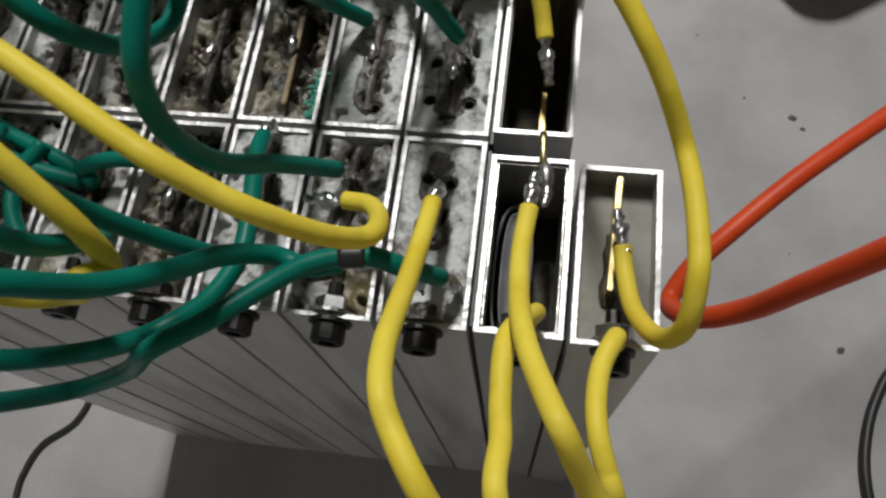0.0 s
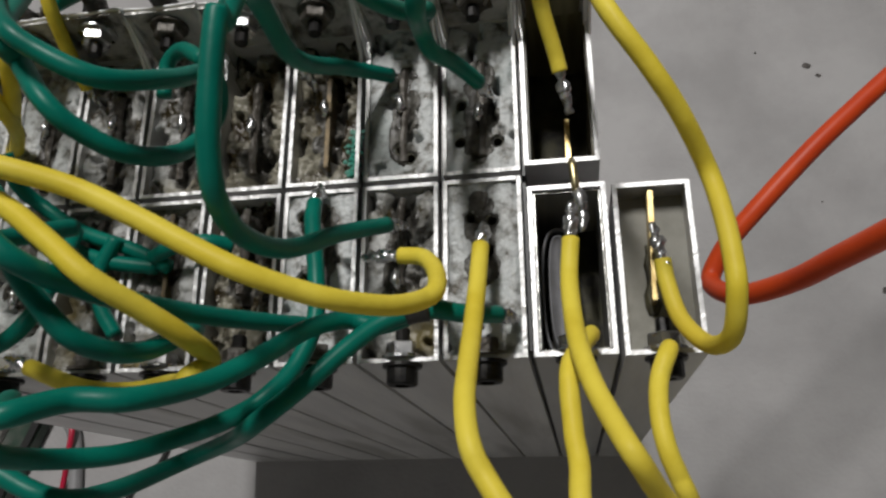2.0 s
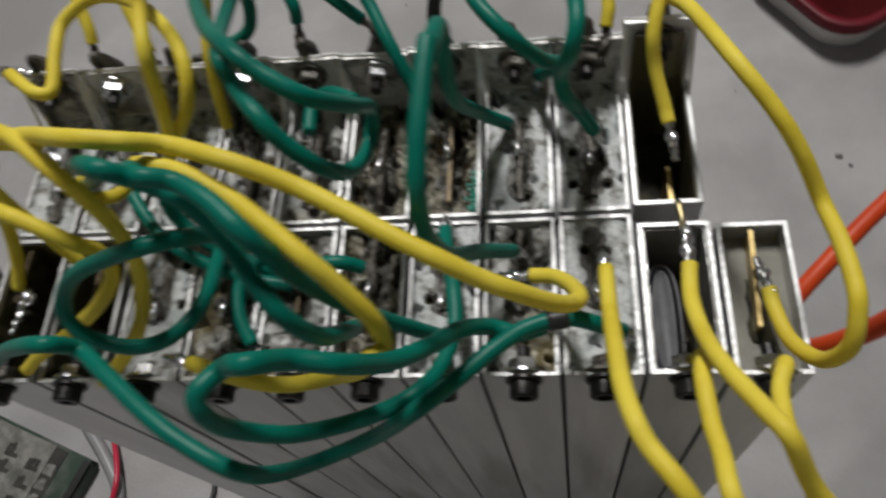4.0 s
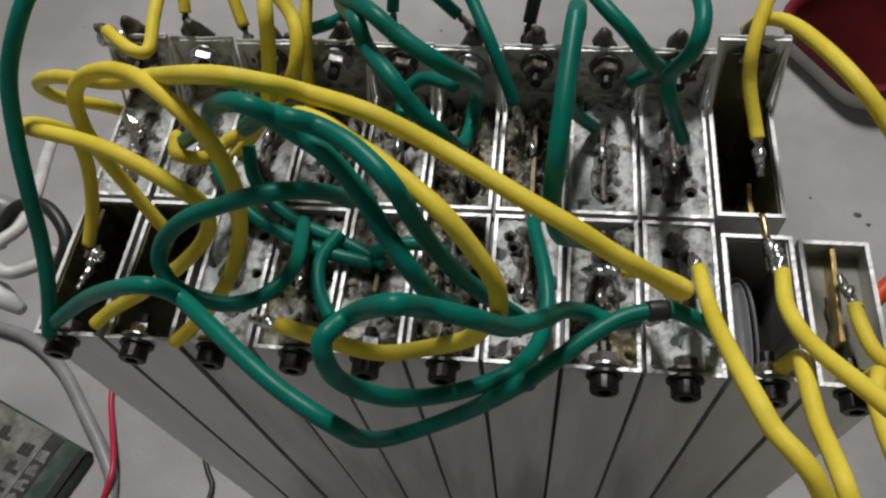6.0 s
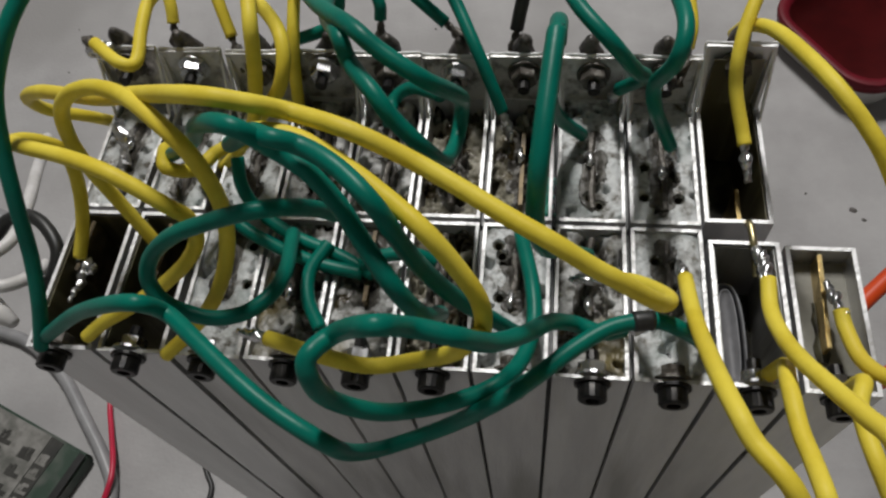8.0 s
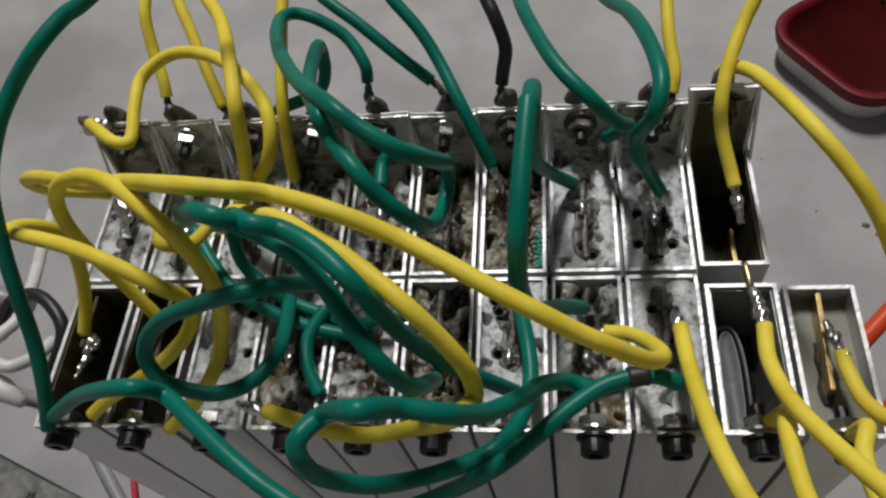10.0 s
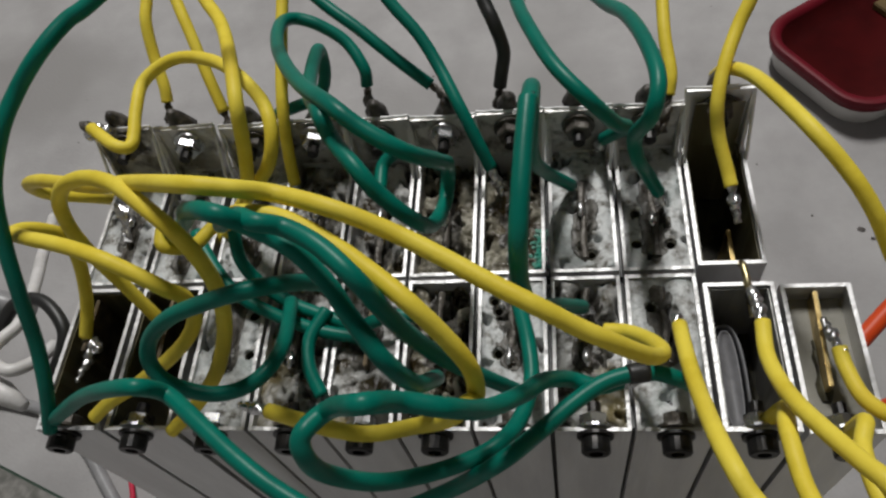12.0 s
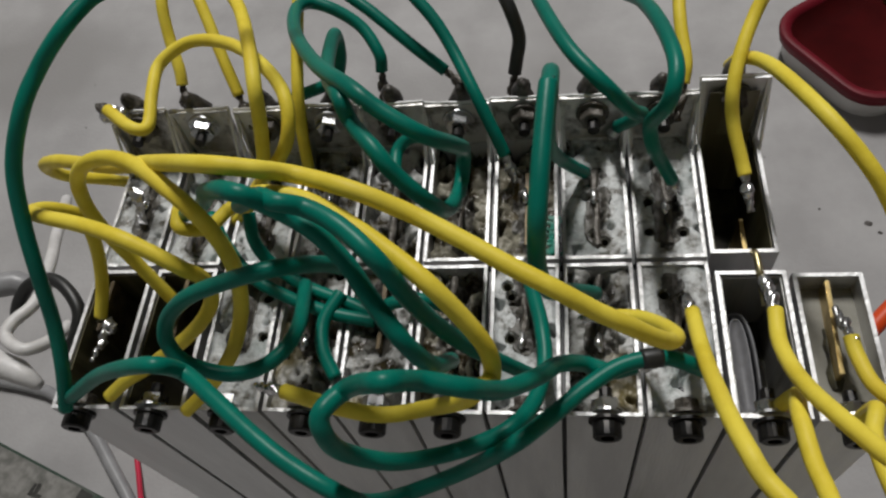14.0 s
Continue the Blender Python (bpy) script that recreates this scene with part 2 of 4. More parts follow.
def back_tab(bm, w, l, h, tab, lean):
    """The far wall standing up over the rim, with a strip of each side wall bent along."""
    t = WALL_T
    e = 0.0006
    for x0, x1, near, far, top in ((e, w - e, t, 0.0, tab), (e + 0.0001, e + 0.0011, 0.0060, t * 0.6, tab - 0.0006), (w - e - 0.0011, w - e - 0.0001, 0.0060, t * 0.6, tab - 0.0006)):
        low = [(x0, l - far), (x1, l - far), (x1, l - near), (x0, l - near)]
        grow = 0.0010
        high = [(x + (grow if x > w / 2 else -grow), l - (far if k < 2 else max(far + 0.0004, t)) + lean) for k, (x, y) in enumerate(low)]
        va = [bm.verts.new((x, y, h - (0.012 if near == t else 0.0034))) for x, y in low]
        vb = [bm.verts.new((x, y, h + top)) for x, y in high]
        for k in range(4):
            bm.faces.new((va[k], va[(k + 1) % 4], vb[(k + 1) % 4], vb[k]))
        bm.faces.new(va[::-1])
        bm.faces.new(vb)


def disc(bm, at, axis, radius, depth, sides=16, inner=0.0):
    """A short cylinder from at along axis; with inner, a socket sunk into its far end."""
    axis = Vector(axis).normalized()
    side = axis.orthogonal().normalized()
    up = axis.cross(side)
    ring = lambda r, d: [bm.verts.new(Vector(at) + axis * d + r * (math.cos(2 * math.pi * k / sides) * side + math.sin(2 * math.pi * k / sides) * up)) for k in range(sides)]
    b = min(radius, depth) * 0.12
    loops = [ring(radius, 0), ring(radius, depth - b), ring(radius - b, depth)]
    if inner:
        loops += [ring(inner, depth), ring(inner, depth * 0.45)]
    for p, q in zip(loops, loops[1:]):
        for k in range(sides):
            bm.faces.new((p[k], p[(k + 1) % sides], q[(k + 1) % sides], q[k]))
    bm.faces.new(loops[0][::-1])
    bm.faces.new(loops[-1])


def bolt(cell, x, y, z, bright, way=-1):
    """A socket-head bolt through a wall: head outside (way), washers, nut and shank end inside."""
    t = WALL_T
    bm = bmesh.new()
    disc(bm, (x, y + way * 0.0009, z), (0, way, 0), 0.0037, 0.0042, 18, 0.0018)
    head = part("bolt", bm, BLACK, cell, "black socket-head bolt")
    bm = bmesh.new()
    disc(bm, (x, y, z), (0, way, 0), 0.0047, 0.0009, 20)
    part("washer", bm, BLACK, head)
    bm = bmesh.new()
    disc(bm, (x, y - way * t, z), (0, -way, 0), 0.0050, 0.0008, 20)
    part("washer", bm, STEEL if bright else CORRODED, head)
    bm = bmesh.new()
    disc(bm, (x, y - way * (t + 0.0008), z), (0, -way, 0), 0.0040, 0.0032, 6)
    part("nut", bm, STEEL if bright else CORRODED, head)
    bm = bmesh.new()
    disc(bm, (x, y - way * (t + 0.004), z), (0, -way, 0), 0.0018, 0.0035, 10)
    part("bolt_end", bm, BLACK, head)
    return head


def tube_cell(x, y, w=0.0192, drop=0.0, tab=0.0, fill="white", holes=(), plate=None, bolt_at=0.5, bright=False, seed=0, long=TUBE_L):
    cell = tagged(new("tube_cell"), "", "battery cell", "tube cells in the block")
    cell.location = (x, y, 0)
    h = TOP - drop
    crusted = fill in ("white", "dirty", "brown")
    t = 0.0010 if crusted else WALL_T
    bm = bmesh.new()
    tube_body(bm, w, long, h - 0.0008, t)
    part("tube", bm, OXIDE_ALU if crusted else ALU, cell)
    bm = bmesh.new()
    for x0, x1, y0, y1 in ((0, w, 0, t), (0, w, long - t, long), (0, t, t, long - t), (w - t, w, t, long - t)):
        long_x = x1 - x0 > y1 - y0
        n = 30 if long_x else 60
        low, high = [], []
        for k in range(n + 1):
            s = k / n
            a, b = ((x0 + (x1 - x0) * s, y0), (x0 + (x1 - x0) * s, y1)) if long_x else ((x0, y0 + (y1 - y0) * s), (x1, y0 + (y1 - y0) * s))
            rag = 0.00006 * noise.noise(Vector((a[0] * 900 + seed, a[1] * 900, 0)))
            worn = 0.0007 * max(0.0, noise.noise(Vector((a[0] * 260 + seed * 3, a[1] * 260, 5))) - 0.12) + 0.0001 * abs(noise.noise(Vector((a[0] * 1500, a[1] * 1500, seed)))) if crusted else 0.0
            low.append([bm.verts.new((*q, h - 0.0013)) for q in (a, b)])
            high.append([bm.verts.new((*q, max(h - 0.0011, h - 0.0001 + rag * f - worn))) for q, f in ((a, 1), (b, -1))])
        for k in range(n):
            bm.faces.new((high[k][0], high[k + 1][0], high[k + 1][1], high[k][1]))
            bm.faces.new((low[k][0], low[k + 1][0], high[k + 1][0], high[k][0]))
            bm.faces.new((low[k][1], low[k + 1][1], high[k + 1][1], high[k][1]))
    part("cut_rim", bm, DULL_RIM if crusted else SAWN_ALU, cell, "dull worn rim" if crusted else "bright ragged sawn rim")
    # thin sheets added inside the walls, the hollow's shade put into their colour
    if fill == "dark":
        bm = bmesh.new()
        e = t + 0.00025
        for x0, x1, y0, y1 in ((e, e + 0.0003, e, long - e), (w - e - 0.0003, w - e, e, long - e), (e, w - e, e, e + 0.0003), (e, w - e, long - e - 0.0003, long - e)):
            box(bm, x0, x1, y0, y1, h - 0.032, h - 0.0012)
        part("inner_lining", bm, GREY_GLEAM_LINING if seed == 40 else SHADE_LINING, cell, "added grey lining, wall reflections painted in as streaks" if seed == 40 else "added olive-brown lining, stains and hollow's shade in its colour")
    if tab:
        bm = bmesh.new()
        back_tab(bm, w, long, h, tab, 0.0012)
        blade = part("terminal_tab", bm, GRIMY_ALU if fill != "dark" else ALU, cell)
        bm = bmesh.new()
        ends = [Vector((0.0002, long - 0.0090, h - 0.0004)), Vector((-0.0002, long - 0.0030, h + 0.55 * tab)), Vector((-0.0004, long + 0.0016, h + tab)), Vector((w / 2, long + 0.0010, h + tab + 0.0002)),
                Vector((w + 0.0004, long + 0.0016, h + tab)), Vector((w + 0.0002, long - 0.0030, h + 0.55 * tab)), Vector((w - 0.0002, long - 0.0090, h - 0.0004))]
        for a, b in zip(ends, ends[1:]):
            run = [a + (b - a) * k / 6 + Vector((0, 0, 0.00035 * noise.noise((a + (b - a) * k / 6) * 600 + Vector((seed, 0, 0))))) for k in range(7)]
            sweep(bm, run, 0.00050, 6)
        part("cut_edge", bm, SAWN_ALU, blade, "bright cut edge of the tab")
        # added sheet puts the hollow's shade on the tab's inner face
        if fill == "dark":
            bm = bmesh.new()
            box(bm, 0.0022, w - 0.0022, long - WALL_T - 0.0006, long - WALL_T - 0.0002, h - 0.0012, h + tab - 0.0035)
            part("inner_lining", bm, SHADE_LINING, cell, "added olive-brown lining, stains and hollow's shade in its colour")
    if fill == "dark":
        # added film puts stains and wet gleam of the four walls into colour
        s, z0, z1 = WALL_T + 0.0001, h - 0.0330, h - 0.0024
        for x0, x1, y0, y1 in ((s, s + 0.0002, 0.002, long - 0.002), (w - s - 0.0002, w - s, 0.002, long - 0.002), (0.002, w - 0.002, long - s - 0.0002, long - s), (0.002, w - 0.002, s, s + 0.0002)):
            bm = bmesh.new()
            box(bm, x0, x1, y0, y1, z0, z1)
            part("wall_film", bm, GLEAM_FILM, cell, "added olive-grey film, stains and wet gleam in its colour")
    bm = bmesh.new()
    deep, rough = {"white": (0.0010, 0.0004), "brown": (0.0036, 0.0030), "dirty": (0.0024, 0.0017), "grey": (0.0070, 0.0002), "dark": (0.0300, 0.002)}[fill]

    def height(u, v):
        q = Vector((u * 1.0 + seed * 0.37, v * 0.8, seed * 1.7))
        z = h - deep + rough * (1.0 * noise.noise(q * 150) + 0.5 * noise.noise(q * 420) + 0.16 * noise.noise(q * 1200))
        pits = {"white": 0.10, "dirty": 0.02, "brown": -0.06}.get(fill)
        if pits is not None:
            # ragged hollows, deeper towards the terminal and along the tube walls
            at_end = max(0.0, (v / long - 0.55) / 0.45) if tab else max(0.0, (0.30 - v / long) / 0.30)
            hollow = noise.noise(q * 170 + Vector((9, 3, 1))) + 0.5 * noise.noise(q * 480 + Vector((2, 7, 4)))
            z -= 0.008 * max(0.0, min(0.8, 2.2 * (hollow - pits - (0.34 if fill == "white" else 0.20) + (0.30 if fill == "white" else 0.26) * at_end)))
            side = min(u - t, w - t - u)
            z -= 0.0012 * max(0.0, 1 - side / 0.0012) * max(0.0, 0.35 + 1.5 * noise.noise(q * 210 + Vector((4, 4, 8))))
        if plate and fill in ("white", "dirty", "brown"):
            along = max(0.0, min(1.0, (v / long - plate[1] + 0.08) / 0.06)) * max(0.0, min(1.0, (plate[2] + 0.06 - v / long) / 0.06))
            z -= (0.0014 if fill == "white" else 0.0022) * along * math.exp(-((u - plate[0] * w - 0.0006) / 0.0024) ** 2) * (1 + 0.8 * noise.noise(q * 300))
        for hx, hy in holes:
            d = math.hypot(u - hx * w, v - hy * long)
            z -= 0.024 * max(0.0, min(1.0, (0.0016 - d) / 0.0003))
        return min(z, h - 0.0003)

    fine = fill in ("white", "brown", "dirty")
    sheet(bm, t - 0.0002, w - t + 0.0002, t - 0.0002, long - t + 0.0002, 44 if fine else 8, 108 if fine else 18, height)
    # black discs sunk in the holes, painting the shade inside them
    for hx, hy in holes if fine else ():
        plug = bmesh.new()
        disc(plug, (hx * w, hy * long, h - 0.020), (0, 0, 1), 0.00165, 0.020 - deep - 0.0010, 14, 0.0012)
        part("stained_hole", plug, DARK, cell, "black disc put in the hole for its shade")
    name, mat, label = {
        "white": ("crystal_crust", CRYSTAL, "aluminium tube cell full of pale grey crystal crust"),
        "dirty": ("crystal_crust", CRYSTAL_DIRTY, "aluminium tube cell full of stained grey-brown crust"),
        "brown": ("crystal_crust", CRYSTAL_BROWN, "aluminium tube cell with dark brown pitted crust"),
        "grey": ("grey_compound", GREY_FILL, "clean aluminium tube cell with smooth grey-green filling"),
        "dark": ("dark_compound", DARK, "aluminium tube cell with an open dark hollow")}[fill]
    part(name, bm, mat, cell, smooth=True)
    cell["label"] = label
    if plate:
        px, y0, y1, top, mat = plate
        bm = bmesh.new()
        line = [Vector((px * w + 0.0003 * math.sin(5 * k), y0 * long + (y1 - y0) * long * k / 8, h + top)) for k in range(9)]
        if mat is BRASS:
            box(bm, px * w - 0.0006, px * w + 0.0006, y0 * long, y1 * long, h + top - (0.0068 if fill == "grey" else 0.03), h + top, 0.0002)
            if fill == "grey":
                # the strip stands a little askew
                for v in bm.verts:
                    v.co.x += 0.042 * (v.co.y - 0.63 * long)
        else:
            line = [p + Vector((0.0005 * noise.noise(p * 400 + Vector((seed, 0, 0))), 0, 0.0006 * noise.noise(p * 300))) for p in line]
            sweep(bm, [p - Vector((0, 0, 0.0009)) for p in line], [0.0011 + 0.0005 * noise.noise(p * 700) for p in line], 8)
        if fill == "grey":
            # dark bead stands for a blob at the foot and the strip's shadow
            slot = bmesh.new()
            shade_line = [Vector((px * w - 0.0006 + 0.0003 * math.sin(2.3 * k), (y0 - 0.05) * long + 0.42 * long * k / 7, h - deep)) for k in range(8)]
            sweep(slot, shade_line, [0.0012, 0.0021, 0.0017, 0.0012, 0.0011, 0.0012, 0.0010, 0.0006], 8)
            part("dark_seal", slot, DARK, cell, "dark blob at the strip's foot and its painted shadow")
        elif fill != "dark":
            # dark wet residue spread round the electrode
            patch = bmesh.new()
            reach = (y0 - 0.04) * long, (y1 + 0.02) * long
            nx, ny = 22, 60
            half = 0.0046
            grid = {}
            for j in range(ny + 1):
                for i in range(nx + 1):
                    u, v = px * w - half + 2 * half * i / nx, reach[0] + (reach[1] - reach[0]) * j / ny
                    away = abs(u - px * w) / half + max(0.0, abs(v - sum(reach) / 2) / (reach[1] - reach[0]) * 2 - 0.8) * 3
                    wet = 0.74 - away + 0.75 * noise.noise(Vector((u * 330, v * 200, seed * 2.3)))
                    grid[i, j] = (u, v, wet)
            verts = {}
            for j in range(ny):
                for i in range(nx):
                    four = [(i, j), (i + 1, j), (i + 1, j + 1), (i, j + 1)]
                    if sum(grid[k][2] for k in four) > 0:
                        for k in four:
                            if k not in verts:
                                u, v, wet = grid[k]
                                verts[k] = patch.verts.new((u, v, height(u, v) - 0.0004 + 0.0009 * max(0.0, min(1.0, wet * 2 + 0.5))))
                        patch.faces.new([verts[k] for k in four])
            if len(patch.faces) > 20:
                part("residue", patch, RESIDUE, cell, "dark wet residue", smooth=True)
            else:
                patch.free()
        rod = part("electrode", bm, DULL_BRASS if mat is BRASS and seed < 40 else mat, cell, "brass electrode strip" if mat is BRASS else "corroded electrode rod")
        if mat is not BRASS or fill == "brown":
            bm = bmesh.new()
            rnd = random.Random(seed)
            yb = (0.35 if not tab else 0.30) * long + rnd.uniform(0, 0.18) * long
            bead = [Vector((px * w - 0.0006 + rnd.uniform(-0.0004, 0.0004), yb + 0.0011 * k, h + top + 0.0012 + rnd.uniform(-0.0003, 0.0003))) for k in range(6)]
            sweep(bm, bead, [0.0004, 0.0009, 0.0012, 0.0010, 0.0008, 0.0003], 8)
            part("solder_bead", bm, SOLDER, rod, "bright solder bead", smooth=True)
    if tab:
        bolt(cell, w * bolt_at, long + 0.0008, h + tab - 0.0060, bright, 1)
        rnd = random.Random(seed + 70)
        bm = bmesh.new()
        tip = w * bolt_at + rnd.uniform(-0.003, 0.003)
        sweep(bm, [Vector((w * bolt_at, long + 0.0040, h + tab - 0.004)), Vector((tip, long + 0.0042, h + tab + 0.0004)), Vector((tip + rnd.uniform(-0.001, 0.001), long + 0.0038, h + tab + 0.0030)), Vector((tip, long + 0.0030, h + tab + 0.0052))], [0.0036, 0.0030, 0.0022, 0.0012], 10)
        part("ring_lug", bm, CORRODED_DARK, cell, "dark corroded ring lug", smooth=True)
    else:
        bolt(cell, w * bolt_at, 0.0, h - 0.0030, bright, -1)
    return cell


FRONT_X = [-0.0014, 0.0196] + [PITCH * i + 0.0002 for i in range(2, 9)]
FRONT_FILL = ["dark", "dark", "white", "dirty", "dirty", "brown", "white", "dirty", "white"]
BACK_FILL = ["white", "white", "white", "dirty", "dirty", "brown", "brown", "white", "white"]
FRONT_HOLES = {2: ((0.84, 0.50), (0.80, 0.78)), 6: ((0.30, 0.49), (0.30, 0.78), (0.24, 0.85)), 8: ((0.34, 0.78), (0.62, 0.76))}
BACK_HOLES = {7: ((0.62, 0.14), (0.48, 0.2)), 8: ((0.23, 0.21), (0.25, 0.445), (0.72, 0.20))}
for i, x in enumerate(FRONT_X):
    tube_cell(x, 0.0, fill=FRONT_FILL[i], holes=FRONT_HOLES.get(i, ()), seed=i + 1, bright=i in (1, 2, 4, 7), bolt_at=(0.38, 0.43, 0.45, 0.58, 0.53, 0.52, 0.52, 0.53, 0.50)[i],
              plate=(0.30 if i == 0 else 0.5, 0.55 if i == 0 else 0.42, 0.93, -0.0012, BRASS if i in (0, 1, 4) else CORRODED))
    tube_cell(x, 0.0465, fill=BACK_FILL[i], tab=0.0175 - 0.0004 * (i % 3) + 0.0005 * max(0, 5 - i), holes=BACK_HOLES.get(i, ()), seed=i + 20, bright=i in (3, 5, 1),
              plate=(0.52, 0.12, 0.72, -0.0010, BRASS if i == 6 else CORRODED))
tube_cell(0.1849, 0.0, 0.0186, fill="dark", bright=True, seed=40, long=0.0418)
tube_cell(0.2050, -0.0003, 0.0179, drop=0.0005, fill="grey", plate=(0.46, 0.30, 0.955, -0.0008, BRASS), bright=True, seed=41, long=0.0414)
tube_cell(0.1845, 0.0476, 0.0183, tab=0.021, fill="dark", plate=(0.60, 0.06, 0.34, -0.006, BRASS), seed=42)

# black sheets added between the tubes, standing for shade in the gaps
for i, x in enumerate(FRONT_X):
    x0 = x + 0.0192 + 0.00012
    x1 = (FRONT_X[i + 1] if i < 8 else 0.1845) - 0.00012
    for y0, y1 in ((0.0022, 0.0448), (0.0467, 0.0900)):
        bm = bmesh.new()
        box(bm, x0, x1, y0, y1, 0.004, TOP - 0.0042)
        tagged(mesh_object("spacer_sheet", bm, BLACK_PVC), "black sheet added for the shade between two tube cells", "spacer", "spacer sheets of the block")

# bright solder lumps and a crumpled strip at the end cell of the back row
end_joint = tagged(new("solder_joint"), "bright solder lumps on the end terminal tab", "solder")
end_joint.location = (-0.0014, 0.0465 + TUBE_L, TOP + 0.0190)
rnd = random.Random(31)
for x, z, r in ((-0.0012, 0.0002, 0.0022), (0.0022, 0.0016, 0.0027), (0.0055, 0.0012, 0.0020), (0.0008, -0.0022, 0.0017)):
    bm = bmesh.new()
    bmesh.ops.create_icosphere(bm, subdivisions=3, radius=r)
    for v in bm.verts:
        v.co *= 1 + 0.35 * noise.noise(v.co * 500 + Vector((r * 9000, 0, 0)))
        v.co += Vector((x, 0.0002, z))
    part("lump", bm, SOLDER, end_joint, smooth=True)
crumpled = tagged(new("metal_strip"), "crumpled bright metal strip lying in a cell", "strip")
crumpled.location = (-0.0014, 0.0465, TOP)
for k, (x0, y0, x1, y1) in enumerate(((0.0005, 0.0320, 0.0095, 0.0185), (0.0030, 0.0330, 0.0110, 0.0150))):
    bm = bmesh.new()
    rows = []
    for j in range(9):
        f = j / 8
        c = Vector((x0 + (x1 - x0) * f + rnd.uniform(-0.0005, 0.0005), y0 + (y1 - y0) * f, 0.0002 + rnd.uniform(-0.0006, 0.0010)))
        tilt = rnd.uniform(-0.0007, 0.0007)
        rows.append([bm.verts.new(c + Vector(q)) for q in ((-0.0013, 0, tilt), (0.0013, 0, -tilt), (0.0013, 0, -tilt - 0.0004), (-0.0013, 0, tilt - 0.0004))])
    for a, b in zip(rows, rows[1:]):
        for j in range(4):
            bm.faces.new((a[j], a[(j + 1) % 4], b[(j + 1) % 4], b[j]))
    bm.faces.new(rows[0])
    bm.faces.new(rows[-1][::-1])
    part("fold", bm, SOLDER, crumpled)

# ragged solder run down the inside of the end cell of the front row
front_joint = tagged(new("solder_joint"), "ragged bright solder run inside a dark cell", "solder")
front_joint.location = (0.0, 0.0, TOP - 0.0030)
rnd = random.Random(57)
for x, y, r in ((0.0040, 0.0290, 0.0016), (0.0062, 0.0272, 0.0019), (0.0082, 0.0262, 0.0013), (0.0056, 0.0240, 0.0018), (0.0058, 0.0212, 0.0014), (0.0050, 0.0185, 0.0011), (0.0047, 0.0162, 0.0008)):
    bm = bmesh.new()
    bmesh.ops.create_icosphere(bm, subdivisions=3, radius=r)
    for v in bm.verts:
        v.co *= 1 + 0.45 * noise.noise(v.co * 600 + Vector((r * 9000, y * 400, 0)))
        v.co = Vector((v.co.x * 0.9 + x, v.co.y * 1.5 + y, v.co.z * 0.8))
    part("lump", bm, SOLDER, front_joint, smooth=True)

# brass strip laid over two rims, with a pale solder lump
jumper = tagged(new("brass_jumper"), "brass strip soldered across two cell rims", "jumper")
jumper.location = (0.1962, 0.0410, TOP)
bm = bmesh.new()
sweep(bm, spline([Vector((-0.0004, 0.0085, -0.004)), Vector((-0.0002, 0.0062, 0.0006)), Vector((0, 0.0030, 0.0012)), Vector((0.0002, 0.0, 0.0010)), Vector((0.0006, -0.0040, -0.0008)), Vector((0.001, -0.0090, -0.0022))], 5), 0.0010, 8)
part("strip", bm, PALE_BRASS, jumper, smooth=True)
bm = bmesh.new()
sweep(bm, spline([Vector((0.0006, -0.0005, 0.0006)), Vector((0.0012, -0.0045, 0.0004)), Vector((0.0016, -0.0085, 0.0002)), Vector((0.0010, -0.0120, 0.0010))], 5), [0.0006, 0.0011, 0.0015, 0.0018, 0.0019, 0.0017, 0.0017, 0.0015, 0.0012, 0.0014, 0.0015, 0.0012, 0.0010, 0.0011, 0.0008, 0.0005], 10)
part("solder_lump", bm, SOLDER, jumper, "pale solder lump", smooth=True)

# wound foil standing in one hollow cell
foil = tagged(new("wound_foil"), "grey wound foil pack standing in a hollow cell", "foil")
foil.location = (0.1846, -0.0010, TOP - 0.0335)
for k in range(2):
    bm = bmesh.new()
    rx, ry, top = 0.0046 - 0.0019 * k, 0.0168 - 0.0022 * k, (0.0200, 0.0206)[k]

    def around(f, z):
        out = []
        for j in range(36):
            c, s = math.cos(2 * math.pi * j / 36), math.sin(2 * math.pi * j / 36)
            out.append(bm.verts.new((0.0068 + (rx - f) * math.copysign(abs(c) ** 0.75, c), 0.0200 + (ry - f) * math.copysign(abs(s) ** 0.75, s), z)))
        return out

    loops = [around(0, 0), around(0, top - 0.0002), around(0.00025, top), around(0.0006, top - 0.0003), around(0.0006, top - (0.0018 if k == 0 else 0.0004))]
    for a, b in zip(loops, loops[1:]):
        for j in range(36):
            bm.faces.new((a[j], a[(j + 1) % 36], b[(j + 1) % 36], b[j]))
    if k == 1:
        bm.faces.new(loops[-1])
    part("winding", bm, FOIL, foil, smooth=True)

# blue-green crystals at the edge of one cell
bm = bmesh.new()
rnd = random.Random(8)
for k in range(230):
    r = rnd.uniform(0.0002, 0.0007)
    bmesh.ops.create_icosphere(bm, subdivisions=1, radius=r, matrix=Matrix.Translation((0.1408 + rnd.gauss(0, 0.0009), 0.0490 + 0.013 * rnd.random() ** 1.3, TOP - 0.0014 + rnd.uniform(-0.0012, 0.0004))))
tagged(mesh_object("verdigris_crystals", bm, VERDIGRIS), "blue-green crystal growth along a cell wall", "crystals", kind="stuff")

